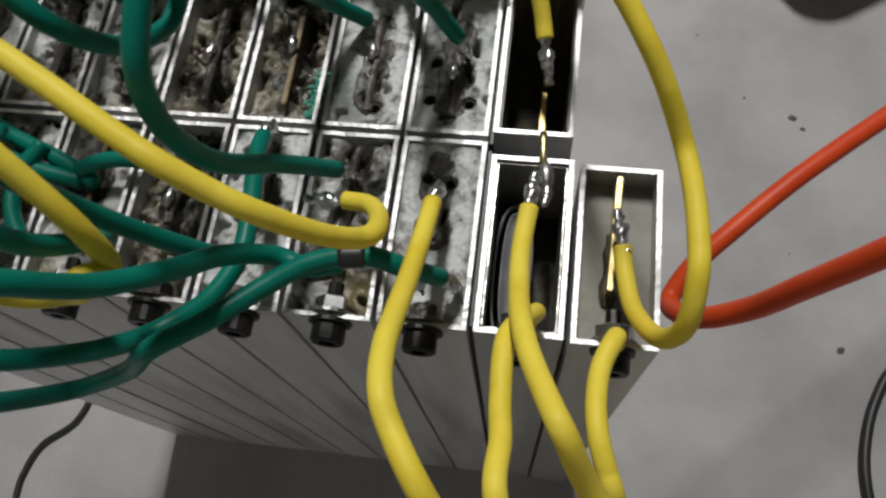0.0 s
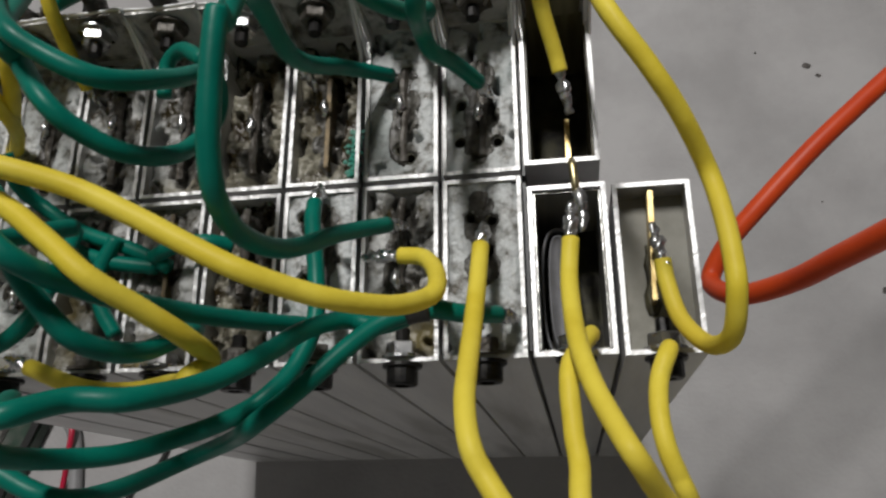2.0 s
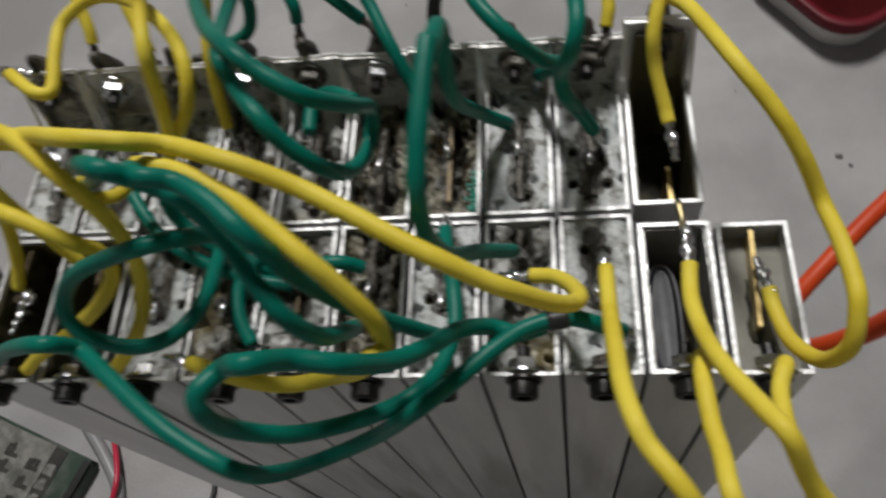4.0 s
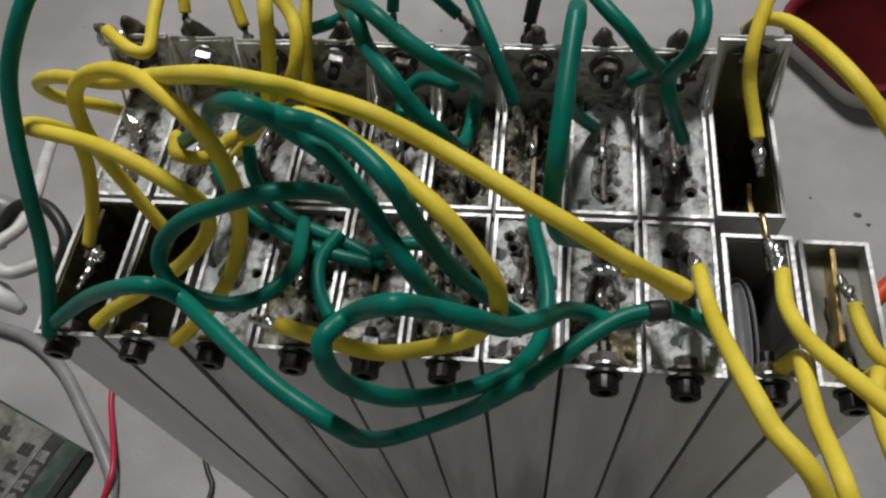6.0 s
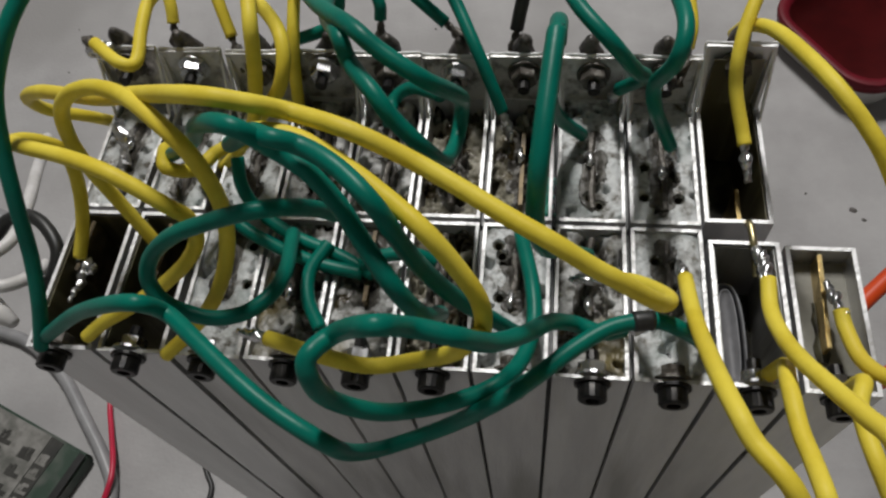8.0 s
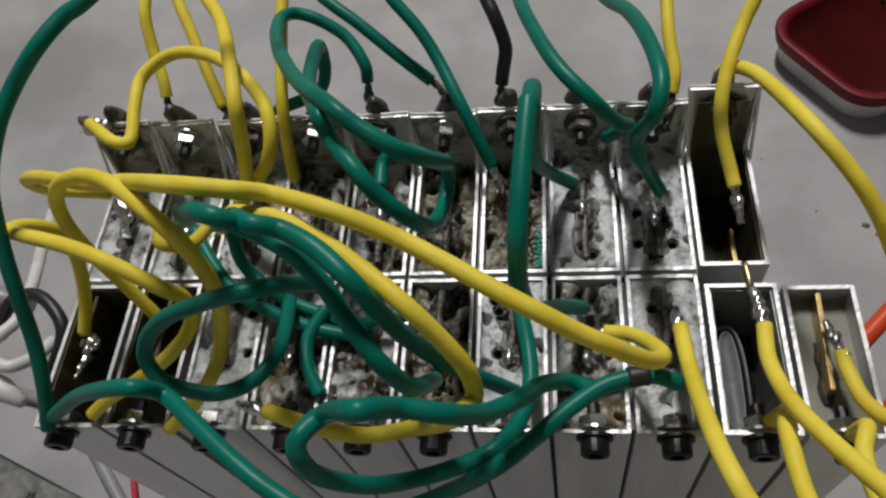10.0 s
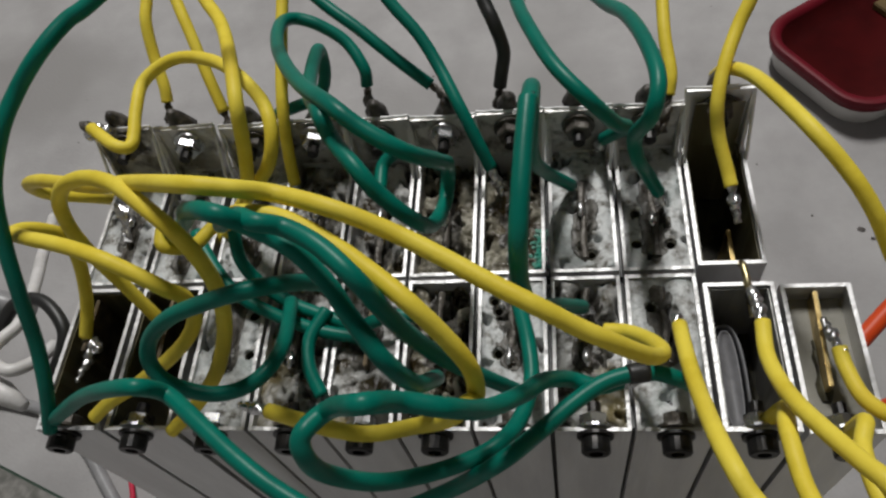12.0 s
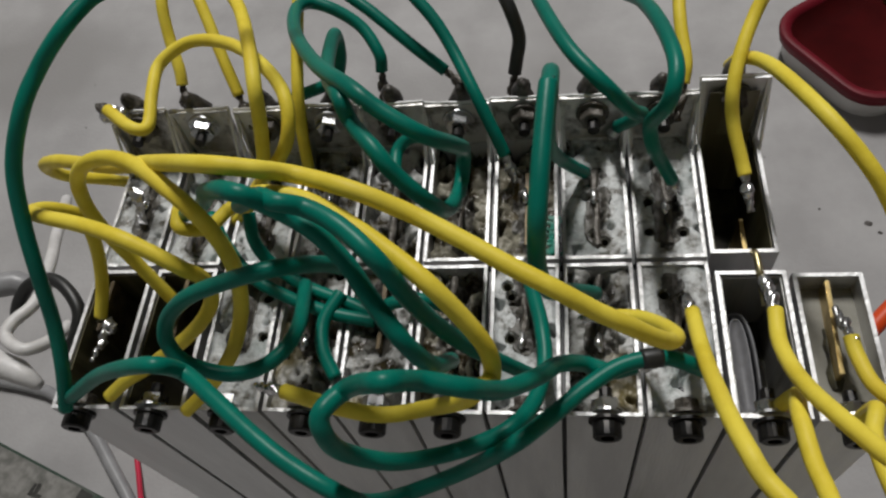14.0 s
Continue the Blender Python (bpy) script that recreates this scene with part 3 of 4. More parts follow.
# ---- wires ----
# control points in centimetres, heights over the rims
WIRES = {}
WIRES["y1"] = [(-0.48, 8.32, -0.49), (-0.55, 7.6, 0.65), (-1.2, 7.11, 1.54), (-1.01, 6.61, 2.67), (0.64, 5.65, 4.06), (3.23, 4.44, 5.25), (5.15, 3.46, 6.55), (7.22, 2.31, 7.9), (8.28, 2.22, 7.81), (8.99, 2.46, 7.25), (10.23, 2.01, 7.29), (11.36, 1.73, 6.81), (12.42, 1.23, 6.56), (13.3, 0.75, 6.4), (14.18, 0.31, 6.23), (14.93, 0.09, 5.75), (15.54, 0, 5.31), (16.2, 0.11, 4.45), (16.6, 0.43, 3.58), (16.8, 0.77, 3.13), (16.63, 1.43, 2.28), (16.24, 1.96, 1.61), (15.69, 2.1, 1.41)]
WIRES["y2"] = [(3.01, 3.16, 0.48), (2.67, 3.43, 1.2), (2.3, 3.72, 2.16), (2.1, 3.87, 3.12), (2.02, 4.06, 4.08), (2.28, 4.17, 5.04), (2.9, 4.13, 5.76), (3.83, 3.92, 6.24), (4.89, 3.37, 6.6), (5.89, 2.62, 6.72), (6.55, 2.13, 6.48), (6.81, 1.93, 5.76), (6.86, 1.76, 4.8), (6.71, 1.54, 3.84), (6.39, 1.26, 2.88), (5.88, 0.85, 1.92), (5.07, 0.41, 0.96), (4.1, -0.1, 0.18)]
WIRES["y3"] = [(0.41, 2.93, -0.12), (0.68, 3.51, 0.6), (0.91, 3.99, 1.44), (1.05, 4.34, 2.28), (1.07, 4.5, 3), (0.91, 4.32, 3.6), (0.73, 4.04, 4.08), (0.81, 3.67, 4.44), (1.64, 3.25, 4.8), (2.93, 2.76, 5.16), (4.1, 2.26, 5.4), (4.9, 1.97, 5.16), (5.56, 1.78, 4.68), (5.77, 1.85, 4.08), (5.73, 1.72, 3.36), (5.36, 1.48, 2.76), (4.7, 1.22, 2.16), (4.05, 1.04, 1.68), (3.17, 0.81, 1.08), (2.33, 0.59, 0.6), (1.69, 0.29, 0.18)]
WIRES["y5"] = [(3.1, 5.62, 1.69), (3.69, 4.75, 2.58), (3.97, 4.23, 2.71), (4.46, 4.56, 2.17), (4.83, 5.28, 2), (5.63, 5.26, 2.55), (8.01, 2.45, 6.64), (9.16, 2, 7.03), (10.18, 1.49, 6.81), (11.12, 0.78, 6.77), (11.81, 0.21, 6.68), (12.4, -0.18, 6.01), (12.82, -0.49, 5.23), (12.85, -0.69, 4.29), (12.65, -1.1, 4.71), (12.21, -1.03, 3.78), (11.22, -0.78, 2.57), (10.18, -0.86, 2.31), (9.24, -0.83, 2.61), (7.56, -0.25, 2.16)]
WIRES["y7"] = [(17.5, 2.18, 1.49), (17.48, 1.11, 2.1), (17.47, 0.08, 2.86), (17.47, -0.83, 3.67), (17.49, -1.57, 4.31), (17.61, -2.27, 4.74), (17.84, -2.8, 4.77), (18.44, -3.68, 4.79)]
WIRES["y8"] = [(19.44, 2.19, 1.55), (19.36, 1.3, 1.71), (19.38, 0.38, 2.26), (19.46, -0.46, 3), (19.65, -1.29, 3.78), (19.95, -2.07, 4.4), (20.22, -2.62, 4.69), (20.85, -3.39, 3.56)]
WIRES["y9"] = [(19.74, 0.22, 1), (19.27, -0.71, 2.53), (19.26, -1.89, 2.9), (19.33, -2.56, 3.15), (19.36, -3.52, 3.6)]
WIRES["y10"] = [(21.23, -0.27, 1.49), (20.97, -0.89, 1.73), (20.88, -1.6, 2.03), (20.94, -2.21, 2.13), (21.11, -2.71, 1.99), (21.34, -3.22, 1.62)]
WIRES["y11"] = [(21.42, 1.96, 0.5), (21.47, 1.45, 0.49), (21.65, 0.56, 0.69), (22.04, -0.15, 1.34), (22.25, -0.27, 2.57), (22.29, 0.32, 3.28), (22.3, 0.97, 3.34), (22.26, 1.92, 3.19), (22.12, 2.91, 3.05), (21.6, 3.68, 3.91), (21.05, 4.42, 4.49), (20.3, 5.7, 4.76), (19.8, 8.19, 3.69), (19.59, 9.96, 2.23), (19.72, 11.52, 0.34)]
WIRES["y12"] = [(20.16, 11.04, 4.05), (19.73, 10.33, 3.51), (19.28, 9.28, 3.07), (19.06, 8.41, 2.58), (19.12, 7.89, 1.85), (19.35, 7.13, 1.2), (19.45, 6.7, 0.95)]
WIRES["u1"] = [(1.67, 13.12, 3.99), (1.64, 12.37, 3.58), (1.74, 11.63, 2.82), (1.98, 10.9, 2.2), (2.01, 10.51, 1.78)]
WIRES["u2"] = [(2.7, 12.93, 3.99), (3.2, 11.88, 3.4), (3.73, 10.71, 2.51), (4.12, 9.91, 1.79)]
WIRES["u3"] = [(4.48, 11.43, 5.15), (5.47, 9.9, 5.34), (6.32, 7.94, 5.78), (6.77, 6.38, 5.66), (6.52, 5.99, 4.21), (5.95, 6.03, 2.56), (5.02, 6.34, 0.96), (3.89, 6.45, -0.44)]
WIRES["u4"] = [(0.7, 8.37, 3.08), (1.73, 7.6, 3.09), (2.12, 7.79, 2.94), (2.04, 8.95, 3.16), (2.06, 9.97, 3.28), (2.91, 10.43, 3.61), (4.01, 10.12, 3.99), (5.36, 9.21, 4.4), (6.58, 7.91, 4.61), (7.15, 6.91, 4.58), (7.09, 6.2, 3.93), (6.39, 6.15, 2.88), (5.19, 6.45, 1.36)]
WIRES["u5"] = [(6.35, 12.73, 4.02), (6.35, 11.08, 3.29), (6.36, 9.49, 2.42), (6.28, 8.73, 1.28), (6.25, 8.14, 0.15)]
WIRES["u6"] = [(17.92, 12.43, 3), (17.91, 11.04, 2.61), (18.01, 9.99, 2.19), (17.93, 9.47, 1.8)]
WIRES["g1"] = [(3.99, 7.53, 8.31), (3.4, 7.06, 8.18), (2.88, 6.28, 8), (2.2, 5.64, 7.48), (1.77, 4.8, 7), (1.25, 3.93, 6.02), (1.11, 3.07, 4.95), (1.1, 2.19, 3.78), (1.06, 1.39, 2.55), (0.97, 0.56, 1.51), (0.66, -0.18, 0.42)]
WIRES["g2"] = [(0.95, 0.03, 0.78), (2.68, -0.04, 2.45), (4.28, -0.42, 3.95), (5.46, -0.62, 4.64), (5.78, -0.47, 3.88), (6.68, -1.11, 4.03), (7.81, -1.96, 4.14), (8.77, -2.58, 4.07), (9.8, -3.05, 3.74), (10.06, -2.86, 2.32), (10.45, -2.16, 0.3), (12.02, -1.81, 1.27), (13.26, -1.71, 3.06), (14.03, -0.95, 2.64), (14.84, -0.19, 2.48), (15.62, 0.32, 2.5), (16.53, 0.54, 2.47), (17.22, 0.52, 2.1), (17.81, 0.74, 1.06)]
WIRES["g3"] = [(15.95, 0.58, 1.81), (15.4, 0.36, 2.07), (14.75, 0.45, 2.3), (14.21, 0.04, 3.21), (13.78, -0.62, 4.13), (13.12, -1.27, 5.05), (12.56, -1.68, 6.22), (11.81, -1.73, 6.65), (11.27, -2.05, 7.39), (10.33, -1.63, 6.01), (9.87, -2.1, 5.98), (9.87, -2.41, 5.6), (9.99, -2.41, 4.53), (10.7, -2.25, 3.38), (11.48, -1.85, 2.48), (12.3, -1.56, 2.38), (13.11, -1.18, 2.47), (13.61, -0.4, 1.98), (13.86, 0.64, 1.63), (13.79, 1.76, 1.52), (13.51, 3.13, 1.15), (13.41, 3.78, 0.81)]
WIRES["g4"] = [(15.21, 3.14, 0.71), (14.55, 2.38, 2.28), (14.05, 1.48, 3.95), (13.84, 1.19, 5.45), (13.85, 1.38, 6.58), (13.91, 1.99, 7.15), (14, 2.96, 7.5), (14.11, 4.11, 7.74), (14.13, 4.07, 7.55), (14.16, 5.28, 6.82), (14.04, 5.55, 4.27), (14.35, 6.88, 1.76), (15.06, 7.57, 0.17)]
WIRES["g5a"] = [(13.65, 11.23, 4.23), (14, 9.44, 4.88), (14.64, 7.54, 5.26), (15.48, 6.55, 4.97), (16.16, 6.76, 3.83), (16.54, 7.56, 2.7), (16.05, 8.49, 1.15)]
WIRES["g5b"] = [(16.13, 11.28, 3.84), (16.54, 9.65, 4.83), (16.82, 7.91, 5.57), (16.98, 6.24, 5.92), (16.82, 5.59, 5.4), (16.6, 6.25, 3.88), (16.71, 6.19, 3.07), (17.03, 6.53, 2.02), (17.47, 6.68, 0.86)]
WIRES["g6"] = [(9.68, 12.15, 3.98), (10.61, 11.21, 3.31), (11.21, 10.35, 2.78), (11.88, 9.03, 2.27), (12.35, 8.3, 1.52), (12.68, 7.89, 0.79)]
WIRES["g7"] = [(7.39, 12.82, 3.48), (8.59, 11.97, 3), (9.8, 11.18, 2.3), (10.81, 10.6, 1.69)]
WIRES["g8"] = [(8.76, 10.68, 1.77), (8.75, 10.94, 2.27), (8.2, 11.66, 2.74), (7.38, 12, 3.22), (6.67, 12.03, 3.52), (6.49, 11.23, 3.96), (7.12, 9.18, 4.9), (8.54, 6.49, 6.32), (9.8, 4.81, 7.25), (10.51, 4.24, 7.09), (11.42, 3.93, 6.57), (11.92, 4.67, 5.26), (11.83, 5.92, 3.44), (11.69, 5.26, 2.78), (11.59, 3.84, 3.85), (11.39, 3.05, 5.33), (10.78, 3.2, 6.17), (10.35, 3.59, 6.58), (9.73, 4.42, 6.56), (9.47, 4.89, 6.92), (8.42, 7.26, 5.32), (7.89, 10.02, 4.01), (7.73, 10.21, 2.82), (7.29, 9.99, 2.12), (5.83, 9.97, 1.49)]
WIRES["g8c"] = [(9.52, 6.71, 1.54), (9.57, 7.55, 1.65), (10.15, 7.71, 2.01), (11.11, 6.87, 2.67)]
WIRES["k9"] = [(12.62, 11.8, 4), (12.94, 11.12, 3.6), (13.18, 10.76, 2.8), (13.08, 10.42, 2.2), (13, 10.23, 1.8)]
WIRES["g10a"] = [(3.8, 4.8, 2.46), (5.66, 3.57, 4.77), (7.08, 2.23, 7.09), (8.28, 1.43, 8.09), (8.87, 1.58, 7.15), (9.49, 1.3, 6.83), (10.12, 0.75, 6.53), (10.63, 0.08, 6.35), (11.26, -0.63, 5.92), (11.63, -0.58, 4.65), (11.76, 0.28, 2.85)]
WIRES["g10b"] = [(7.06, 2.91, 5.57), (8.25, 1.97, 7.22), (8.91, 1.43, 7.77), (9.46, 1.43, 7.53), (10.23, 0.97, 7.52), (10.97, 0.33, 7.29), (11.35, 0.21, 6), (11.75, 0.28, 4.6), (12.31, 0.41, 3.2), (12.98, 0.58, 1.9), (13.47, 0.76, 0.8)]
WIRES["g11"] = [(9.12, 2.39, 3.6), (8.99, 1.78, 4.8), (8.62, 1.18, 5.76), (8.01, 0.89, 6), (7.07, 0.93, 5.52), (5.95, 0.98, 4.8), (5.1, 0.91, 3.96), (4.82, 0.6, 3.36), (5.04, 0.29, 2.88), (5.57, 0.15, 2.52), (6.26, 0.09, 2.4), (6.95, 0.27, 2.4), (7.45, 0.71, 2.4), (7.62, 1.43, 2.16), (7.38, 2.43, 1.44), (7.06, 3.51, 0.72)]
WIRES["g12"] = [(5.24, 5.5, 1.5), (5.37, 4.83, 1), (5.81, 4.39, 0.4), (6.96, 3.66, 0.3), (8.36, 3.13, 0.2), (9.39, 2.63, 0.1)]
WIRES["g13"] = [(3.58, 6.01, 0.7), (4.29, 4.97, 0.5), (5.18, 4.02, 0.4), (6.31, 3.39, 0.3), (7.76, 2.82, 0.3), (9.06, 2.64, 0.1)]
WIRES["g14"] = [(8.08, 3.34, 0.5), (7.67, 2.5, 0.4), (7.74, 1.68, 0.3), (8.15, 0.93, 0.1)]
WIRES["g15"] = [(9.03, 2.83, 0.3), (9.72, 3.03, 0.5), (10.49, 3.1, 0.5), (11.04, 3.1, 0.1)]
WIRES["r1"] = [(31.67, 12.52, -9.44), (29.29, 10.47, -10.27), (27.55, 9.17, -11.24), (26.06, 7.42, -11.96), (25.16, 6.32, -12), (24.62, 5.02, -11.42), (24.74, 4.16, -10.31), (25.25, 3.61, -8.8), (26.2, 3.45, -6.88), (26.87, 3.42, -4.73), (27.69, 3.46, -2.46)]
WIRES["kr"] = [(-1.29, 1.48, -2), (-1.15, 1.96, -1.3), (-0.58, 2.5, -0.6), (-0.44, 3.17, -0.2), (-0.99, 3.86, 0), (-1.71, 4.22, 0), (-2.49, 4.1, -0.2), (-2.87, 3.62, -0.5), (-3.32, 3.36, -1.2)]
WIRES["wh"] = [(-4.73, 9.49, -3), (-3.39, 6.97, -1.6), (-2.36, 4.96, -0.6), (-2.05, 3.49, -0.2), (-2.39, 2.7, 0), (-2.41, 2.19, 0), (-1.65, 1.79, 0), (-1.15, 2.31, -0.4), (-1.06, 2.99, -0.8)]
WIRES["y9"].insert(0, (19.60, 0.30, 0.10))
WIRES["y10"].insert(0, (21.40, 0.00, 0.10))
for key, tail in (("y7", [(19.2, -4.6, 3.0), (20.4, -6.4, -3), (21.0, -7.2, -14), (21.5, -8, -28.6)]),
                  ("y8", [(22.4, -4.8, 2.2), (24.2, -6.2, -3), (25.0, -7, -14), (25.5, -8, -28.6)]),
                  ("y9", [(20.0, -4.8, 2.4), (20.8, -6.6, -2.5), (21.2, -7.4, -14), (22.5, -8.5, -28.6)]),
                  ("y10", [(22.0, -4.6, -0.6), (22.6, -6, -5), (23.0, -7, -15), (24.0, -8.5, -28.6)])):
    WIRES[key] += tail
for key in ("u1", "u2", "u3", "u5", "u6", "g1", "g5a", "g5b", "g6", "g7", "k9", "y12"):
    a, b = Vector(WIRES[key][0]), Vector(WIRES[key][1])
    d = (a - b).normalized()
    WIRES[key] = [tuple(a + d * 6 + Vector((0, 1.5, 1.0))), tuple(a + d * 2.5 + Vector((0, 0.3, 0.2)))] + WIRES[key]
WIRES["r1"] = [(46, 24.5, -10), (38, 17.7, -10), (33.2, 13.4, -10), (30.5, 11.1, -10), (28.5, 9.35, -10.1), (26.5, 7.43, -10.5), (25.3, 6.2, -11)] + WIRES["r1"][5:] + [(28.5, 3.62, -0.6), (30.2, 4.1, 2.4), (34, 5.6, 6)]
SHEATH = {"y": (YELLOW, 0.00192, "yellow plastic-insulated copper wire bent over the cells"), "u": (YELLOW, 0.00192, "yellow plastic-insulated copper wire rising from a terminal"),
          "g": (GREEN, 0.00196, "green plastic-insulated copper wire looping over the cells"), "k": (BLACK_PVC, 0.0021, "black plastic-insulated wire beside the cells"),
          "r": (ORANGE, 0.0036, "thick orange-red cable bent in a hairpin"), "w": (WHITE_PVC, 0.0020, "white plastic-insulated test lead")}
# which ends lie bare on an electrode or a bolt: (start, end)
BARE = {"y1": (1, 1), "y3": (1, 0), "y5": (1, 1), "y7": (1, 0), "y8": (1, 0), "y11": (1, 0), "y12": (0, 1), "u1": (0, 2), "u2": (0, 2), "u3": (0, 1),
        "u4": (2, 1), "u5": (0, 1), "u6": (0, 2), "g2": (0, 1), "g3": (1, 1), "g4": (1, 1), "g5a": (0, 1), "g5b": (0, 1), "g6": (0, 1), "g7": (0, 2), "g8": (2, 2), "k9": (0, 2)}


def wire(key, points):
    mat, radius, label = SHEATH[key[0]]
    pts = [Vector((x / 100, y / 100, TOP + z / 100)) for x, y, z in points]
    line = spline(pts, 10)
    bm = bmesh.new()
    sweep(bm, line, radius, 14)
    thing = tagged(mesh_object("insulated_wire", bm, mat, True), label, "wire", "wires of the cell block")
    for end, p, q in ((0, line[0], line[3]), (1, line[-1], line[-4])):
        how = BARE.get(key, (0, 0))[end]
        if not how:
            continue
        d = (p - q).normalized()
        d = Vector((d.x * 0.6, d.y * 0.6, min(d.z, -0.25))).normalized() if how == 1 else Vector((d.x, d.y, min(d.z, -0.5))).normalized()
        bm = bmesh.new()
        n = 14
        rnd = random.Random(key + str(end))
        side = d.orthogonal().normalized()
        up = d.cross(side)
        long = 0.0125 if how == 1 else 0.0130
        for strand in range(2):
            core = []
            for k in range(n + 1):
                a = 0.85 * k + math.pi * strand
                core.append(p - d * 0.002 + d * long * k / n + (side * math.cos(a) + up * math.sin(a)) * 0.00062 + Vector((rnd.uniform(-1, 1), rnd.uniform(-1, 1), rnd.uniform(-1, 1))) * 0.00018)
            sweep(bm, core, [0.00058 + (0.00055 if 6 <= k <= 9 else 0.0) + rnd.uniform(0, 0.0003) for k in range(n + 1)], 7)
        part("bare_end", bm, SOLDER if how == 1 else CORRODED, thing, "soldered bare end" if how == 1 else "dark corroded lug", smooth=True)
    return thing


for key, points in WIRES.items():
    wire(key, points)

# tape mark round one green wire
bm = bmesh.new()
a = [Vector((x / 100, y / 100, TOP + z / 100)) for x, y, z in WIRES["g2"]]
seg = spline(a, 10)
k0 = len(seg) - 26
sweep(bm, seg[k0:k0 + 6], 0.00235, 14)
tagged(mesh_object("tape_band", bm, BLACK_PVC, True), "band of black tape round a green wire", "tape")

# clip beside the first cell
bm = bmesh.new()
line = [Vector((x / 100, y / 100, TOP + z / 100)) for x, y, z in ((-7.2, 2.2, -0.6), (-5.5, 2.0, -0.5), (-4.2, 1.9, -0.4), (-3.0, 1.6, -0.4), (-2.0, 1.3, -0.5), (-1.2, 0.9, -0.6))]
sweep(bm, line, [0.003, 0.003, 0.0034, 0.0042, 0.0038, 0.0018], 12)
tagged(mesh_object("clip_boot", bm, WHITE_PVC, True), "off-white plastic clip boot beside the first cell", "clip")
bm = bmesh.new()
line = [Vector((x / 100, y / 100, TOP + z / 100)) for x, y, z in ((-6.0, 3.7, -0.6), (-4.6, 4.3, -0.7), (-3.6, 4.6, -0.9), (-2.6, 4.4, -1.2))]
sweep(bm, line, [0.0025, 0.0042, 0.0042, 0.003], 12)
tagged(mesh_object("cable_sleeve", bm, GREY_PVC, True), "grey plastic sleeve on a test lead", "cable sleeve")


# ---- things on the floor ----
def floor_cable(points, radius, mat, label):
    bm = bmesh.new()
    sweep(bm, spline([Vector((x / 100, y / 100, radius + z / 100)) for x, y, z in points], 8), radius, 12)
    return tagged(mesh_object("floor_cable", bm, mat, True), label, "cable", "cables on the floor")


floor_cable([(-60, 22, 0), (-34, 13.5, 0), (-24.4, 11.6, 0), (-21.5, 10.8, 0), (-18.4, 8.8, 0), (-15.6, 5.8, 0), (-13.2, 3.0, 0), (-12.2, 1.0, 0), (-11.8, -4, 0), (-13, -14, 0), (-20, -40, 0)], 0.0043, GREY_PVC, "thick grey mains cable lying on the floor")
floor_cable([(-18, 22, 0), (-15.4, 12, 0), (-14.4, 7.3, 0), (-13.5, 5.2, .3), (-12.3, 2.7, .9), (-12.2, 0.9, .9), (-13.2, -3, 0), (-16, -10, 0)], 0.0018, RED_PVC, "thin red wire lying on the floor")
floor_cable([(-9, 9, 0), (-6.8, 3.6, 0), (-5.9, 1.9, 0), (-6.4, 0, 0), (-8, -1.5, 0), (-8.6, -3.2, 0), (-8.6, -5, 0), (-8, -12, 0), (-12, -30, 0)], 0.0017, BLACK_PVC, "thin black wire lying on the floor")
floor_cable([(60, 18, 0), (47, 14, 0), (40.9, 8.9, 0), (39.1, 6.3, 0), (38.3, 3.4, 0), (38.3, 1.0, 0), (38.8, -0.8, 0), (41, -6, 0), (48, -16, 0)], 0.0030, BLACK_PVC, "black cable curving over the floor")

# printed carton lying flat
carton = tagged(new("carton"), "dark green printed carton with a worn grey label", "carton")
carton.location, carton.rotation_euler = (-0.141, 0.033, 0), (0, 0, radians(-21.3))
bm = bmesh.new()
box(bm, -0.13, 0.0, -0.075, 0.0, 0.0, 0.012, 0.002)
part("box", bm, CARTON, carton)
for name, x0, x1, mat, label in (("end_band", -0.0055, -0.0005, BLACK_PVC, "black end band"), ("print_band", -0.0285, -0.0190, CARTON_DARK, "dark printed band"), ("label", -0.128, -0.0290, CARTON_LABEL, "scuffed pale label")):
    bm = bmesh.new()
    box(bm, x0, x1, -0.0735, -0.0015, 0.0122, 0.0126)
    part(name, bm, mat, carton, label)
rnd = random.Random(4)
for x0, x1, mat, stroke, pitch in ((-0.0280, -0.0205, CARTON_LABEL, 0.0019, 0.0100), (-0.0425, -0.0325, CARTON_DARK, 0.0029, 0.0118), (-0.062, -0.052, CARTON_DARK, 0.0029, 0.0118)):
    y = -0.069
    while y < -0.010:
        # one worn sign: an upright bar with two or three cross bars, leaning a little
        bm = bmesh.new()
        wide, lean = pitch * rnd.uniform(0.62, 0.80), rnd.uniform(0.06, 0.16)
        box(bm, x0, x1, y, y + stroke, 0.0127, 0.0130)
        for f in rnd.sample((0.0, 0.42, 0.84), rnd.choice((2, 3))):
            xa = x0 + (x1 - x0 - stroke) * f
            box(bm, xa, xa + stroke * rnd.uniform(0.75, 1.1), y + stroke, y + wide * rnd.uniform(0.75, 1.0), 0.0127, 0.0130)
        if rnd.random() < 0.6:
            box(bm, x0 + stroke, x0 + (x1 - x0) * rnd.uniform(0.5, 0.9), y + wide - stroke, y + wide + rnd.uniform(0, 0.0006), 0.01275, 0.01302)
        for v in bm.verts:
            v.co.y += (v.co.x - x0) * lean
        part("print_bar", bm, mat, carton)
        y += pitch * rnd.uniform(0.92, 1.12)

# red tray
tray = tagged(new("tray"), "dark red plastic tray on a pale tub standing on the floor", "tray")
tray.location, tray.rotation_euler = (0.407, 0.412, 0), (0, 0, radians(-57))


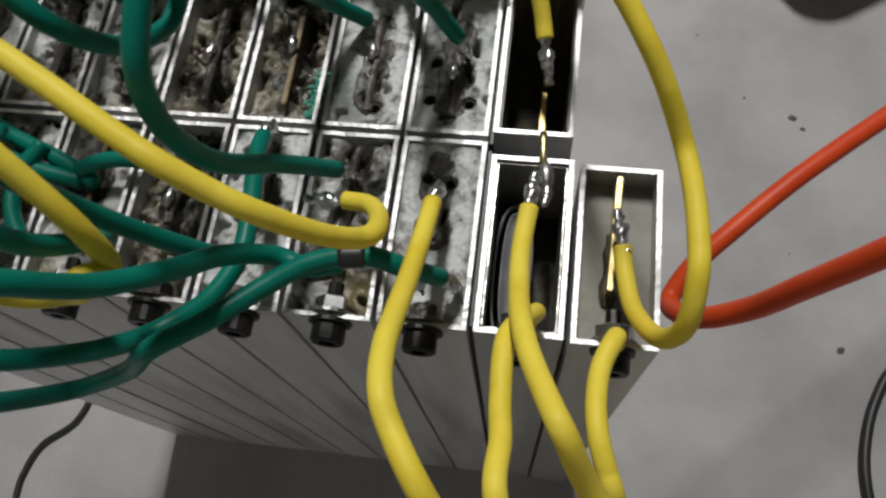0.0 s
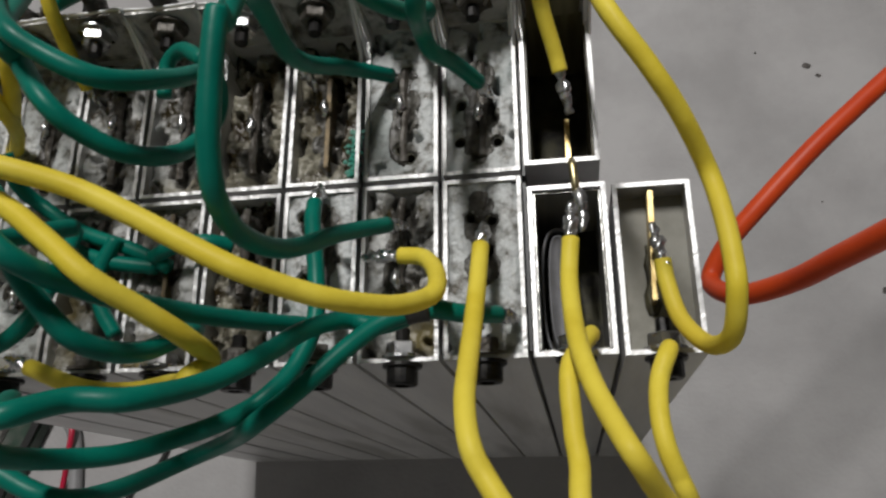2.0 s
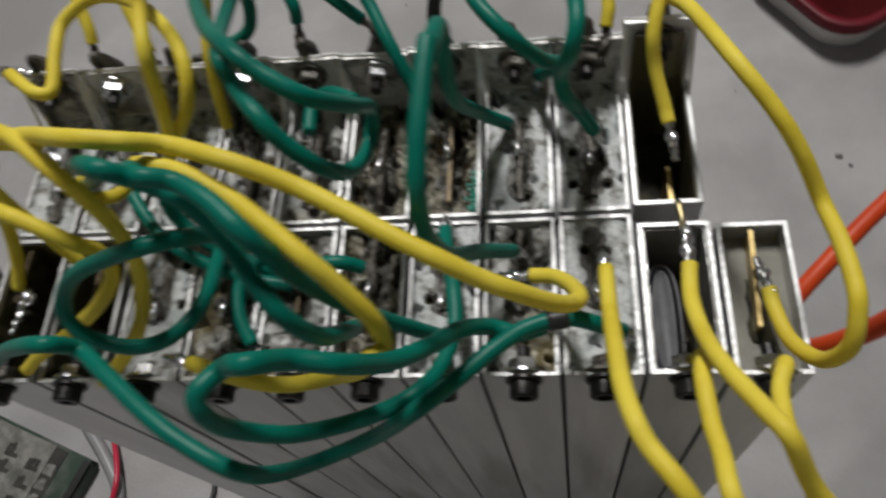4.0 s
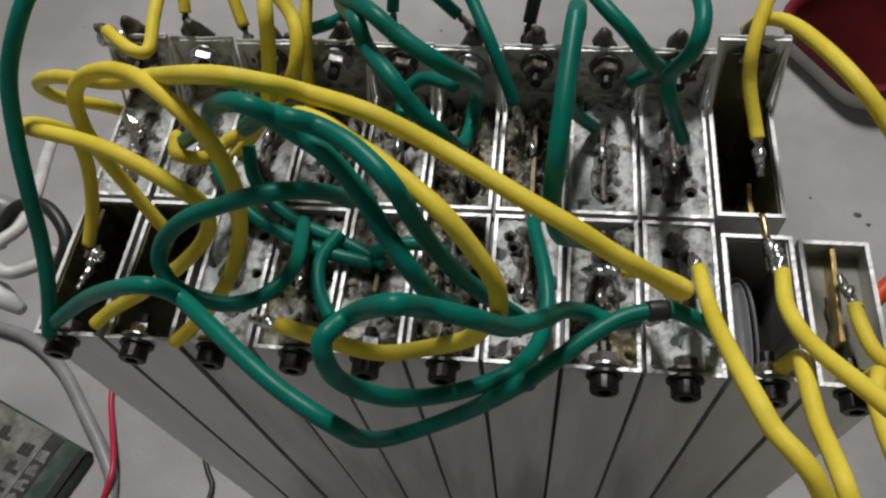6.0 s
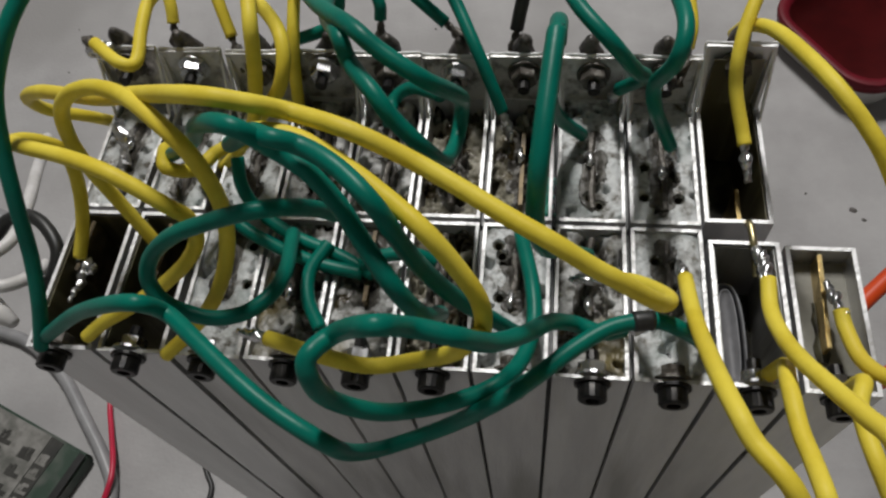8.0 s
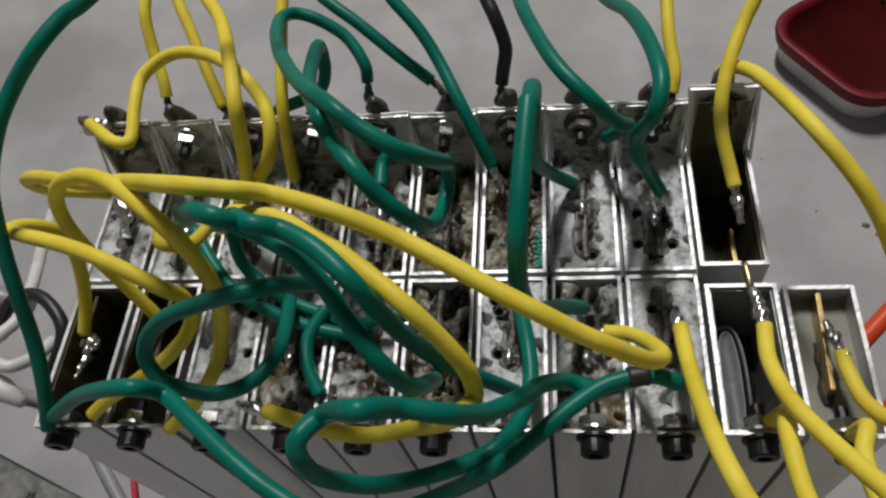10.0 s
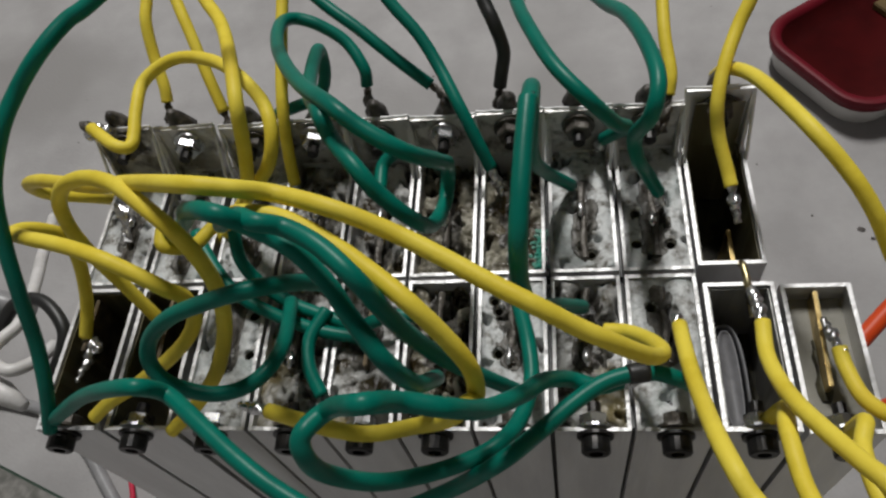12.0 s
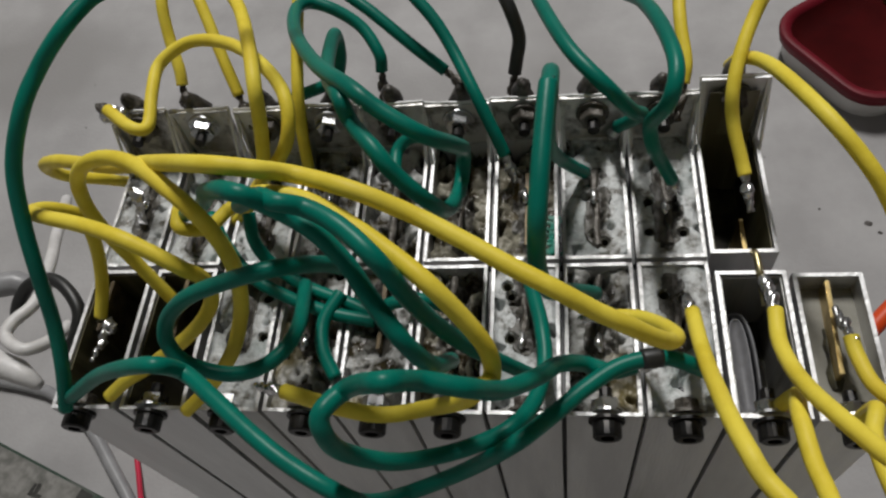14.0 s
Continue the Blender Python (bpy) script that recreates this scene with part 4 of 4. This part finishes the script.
def rounded(hx, hy, r, z, n=6):
    return [Vector((sx * (hx - r) + r * math.cos(a0 + k * math.pi / 2 / n), sy * (hy - r) + r * math.sin(a0 + k * math.pi / 2 / n), z))
            for sx, sy, a0 in ((1, 1, 0), (-1, 1, math.pi / 2), (-1, -1, math.pi), (1, -1, 1.5 * math.pi)) for k in range(n + 1)]


def shell(name, loops, mat, label="", close=False):
    """A band of rounded loops under the tray, its first loop closed on request."""
    bm = bmesh.new()
    vs = [[bm.verts.new(p) for p in l] for l in loops]
    for p, q in zip(vs, vs[1:]):
        for k in range(len(p)):
            bm.faces.new((p[k], p[(k + 1) % len(p)], q[(k + 1) % len(q)], q[k]))
    if close:
        bm.faces.new(vs[-1])
    part(name, bm, mat, tray, label, smooth=True)


shell("tub", [rounded(0.0490, 0.0780, 0.025, 0.0), rounded(0.0508, 0.0798, 0.026, 0.0020), rounded(0.0535, 0.0825, 0.027, 0.0215)], TUB, "pale off-white plastic tub")
shell("outer_wall", [rounded(0.0528, 0.0818, 0.027, 0.0203), rounded(0.0558, 0.0848, 0.029, 0.0202), rounded(0.0570, 0.0860, 0.029, 0.0280), rounded(0.0562, 0.0852, 0.029, 0.0300)], RED_PLASTIC, "glossy red outer wall")
shell("rim", [rounded(0.0562, 0.0852, 0.029, 0.0300), rounded(0.0545, 0.0835, 0.028, 0.0306), rounded(0.0505, 0.0795, 0.025, 0.0300), rounded(0.0488, 0.0778, 0.024, 0.0264)], RED_PLASTIC)
# inside gets the darker red in place of the tray's own shade
shell("inner_wall", [rounded(0.0488, 0.0778, 0.024, 0.0264), rounded(0.0400, 0.0690, 0.018, 0.0104)], RED_SHADED, "inside in a darker red, its shade painted in", True)

# tan board lying in the tray
board = tagged(new("board"), "small tan board lying in the red tray", "board")
board.location, board.rotation_euler = (0.407, 0.412, 0.0106), (0, 0, radians(-57))
bm = bmesh.new()
box(bm, -0.032, 0.036, 0.018, 0.062, 0, 0.006, 0.0008)
part("sheet", bm, TAN, board)

# dark specks on the floor
rnd = random.Random(11)
bm = bmesh.new()
for x, y, r in [(0.3548, 0.2419, 0.0030), (0.3608, 0.2341, 0.0018), (0.3750, 0.0895, 0.0030), (0.325, 0.255, 0.0012)] + [(rnd.uniform(-0.5, 0.7), rnd.uniform(-0.2, 0.9), rnd.uniform(0.0005, 0.0013)) for _ in range(26)]:
    n = 14
    ph = rnd.uniform(0, 6)
    ring = [bm.verts.new((x + r * (0.8 + 0.18 * math.sin(2 * k * 0.45 + ph)) * math.cos(2 * math.pi * k / n), y + r * (0.8 + 0.15 * math.cos(k * 0.9 + ph)) * math.sin(2 * math.pi * k / n), 0.0002)) for k in range(n)]
    top = bm.verts.new((x, y, 0.0007))
    for k in range(n):
        bm.faces.new((ring[k], ring[(k + 1) % n], top))
tagged(mesh_object("floor_grit", bm, SPECK), "dark grit and specks scattered on the concrete", "grit", kind="stuff")

# ceiling lamp over the place
lamp = tagged(new("ceiling_lamp"), "white fluorescent ceiling lamp", "lamp")
lamp.location = (0.0, 1.15, 2.32)
bm = bmesh.new()
box(bm, -0.09, 0.09, -0.32, 0.32, 0.012, 0.08, 0.004)
part("housing", bm, WHITE_PVC, lamp)
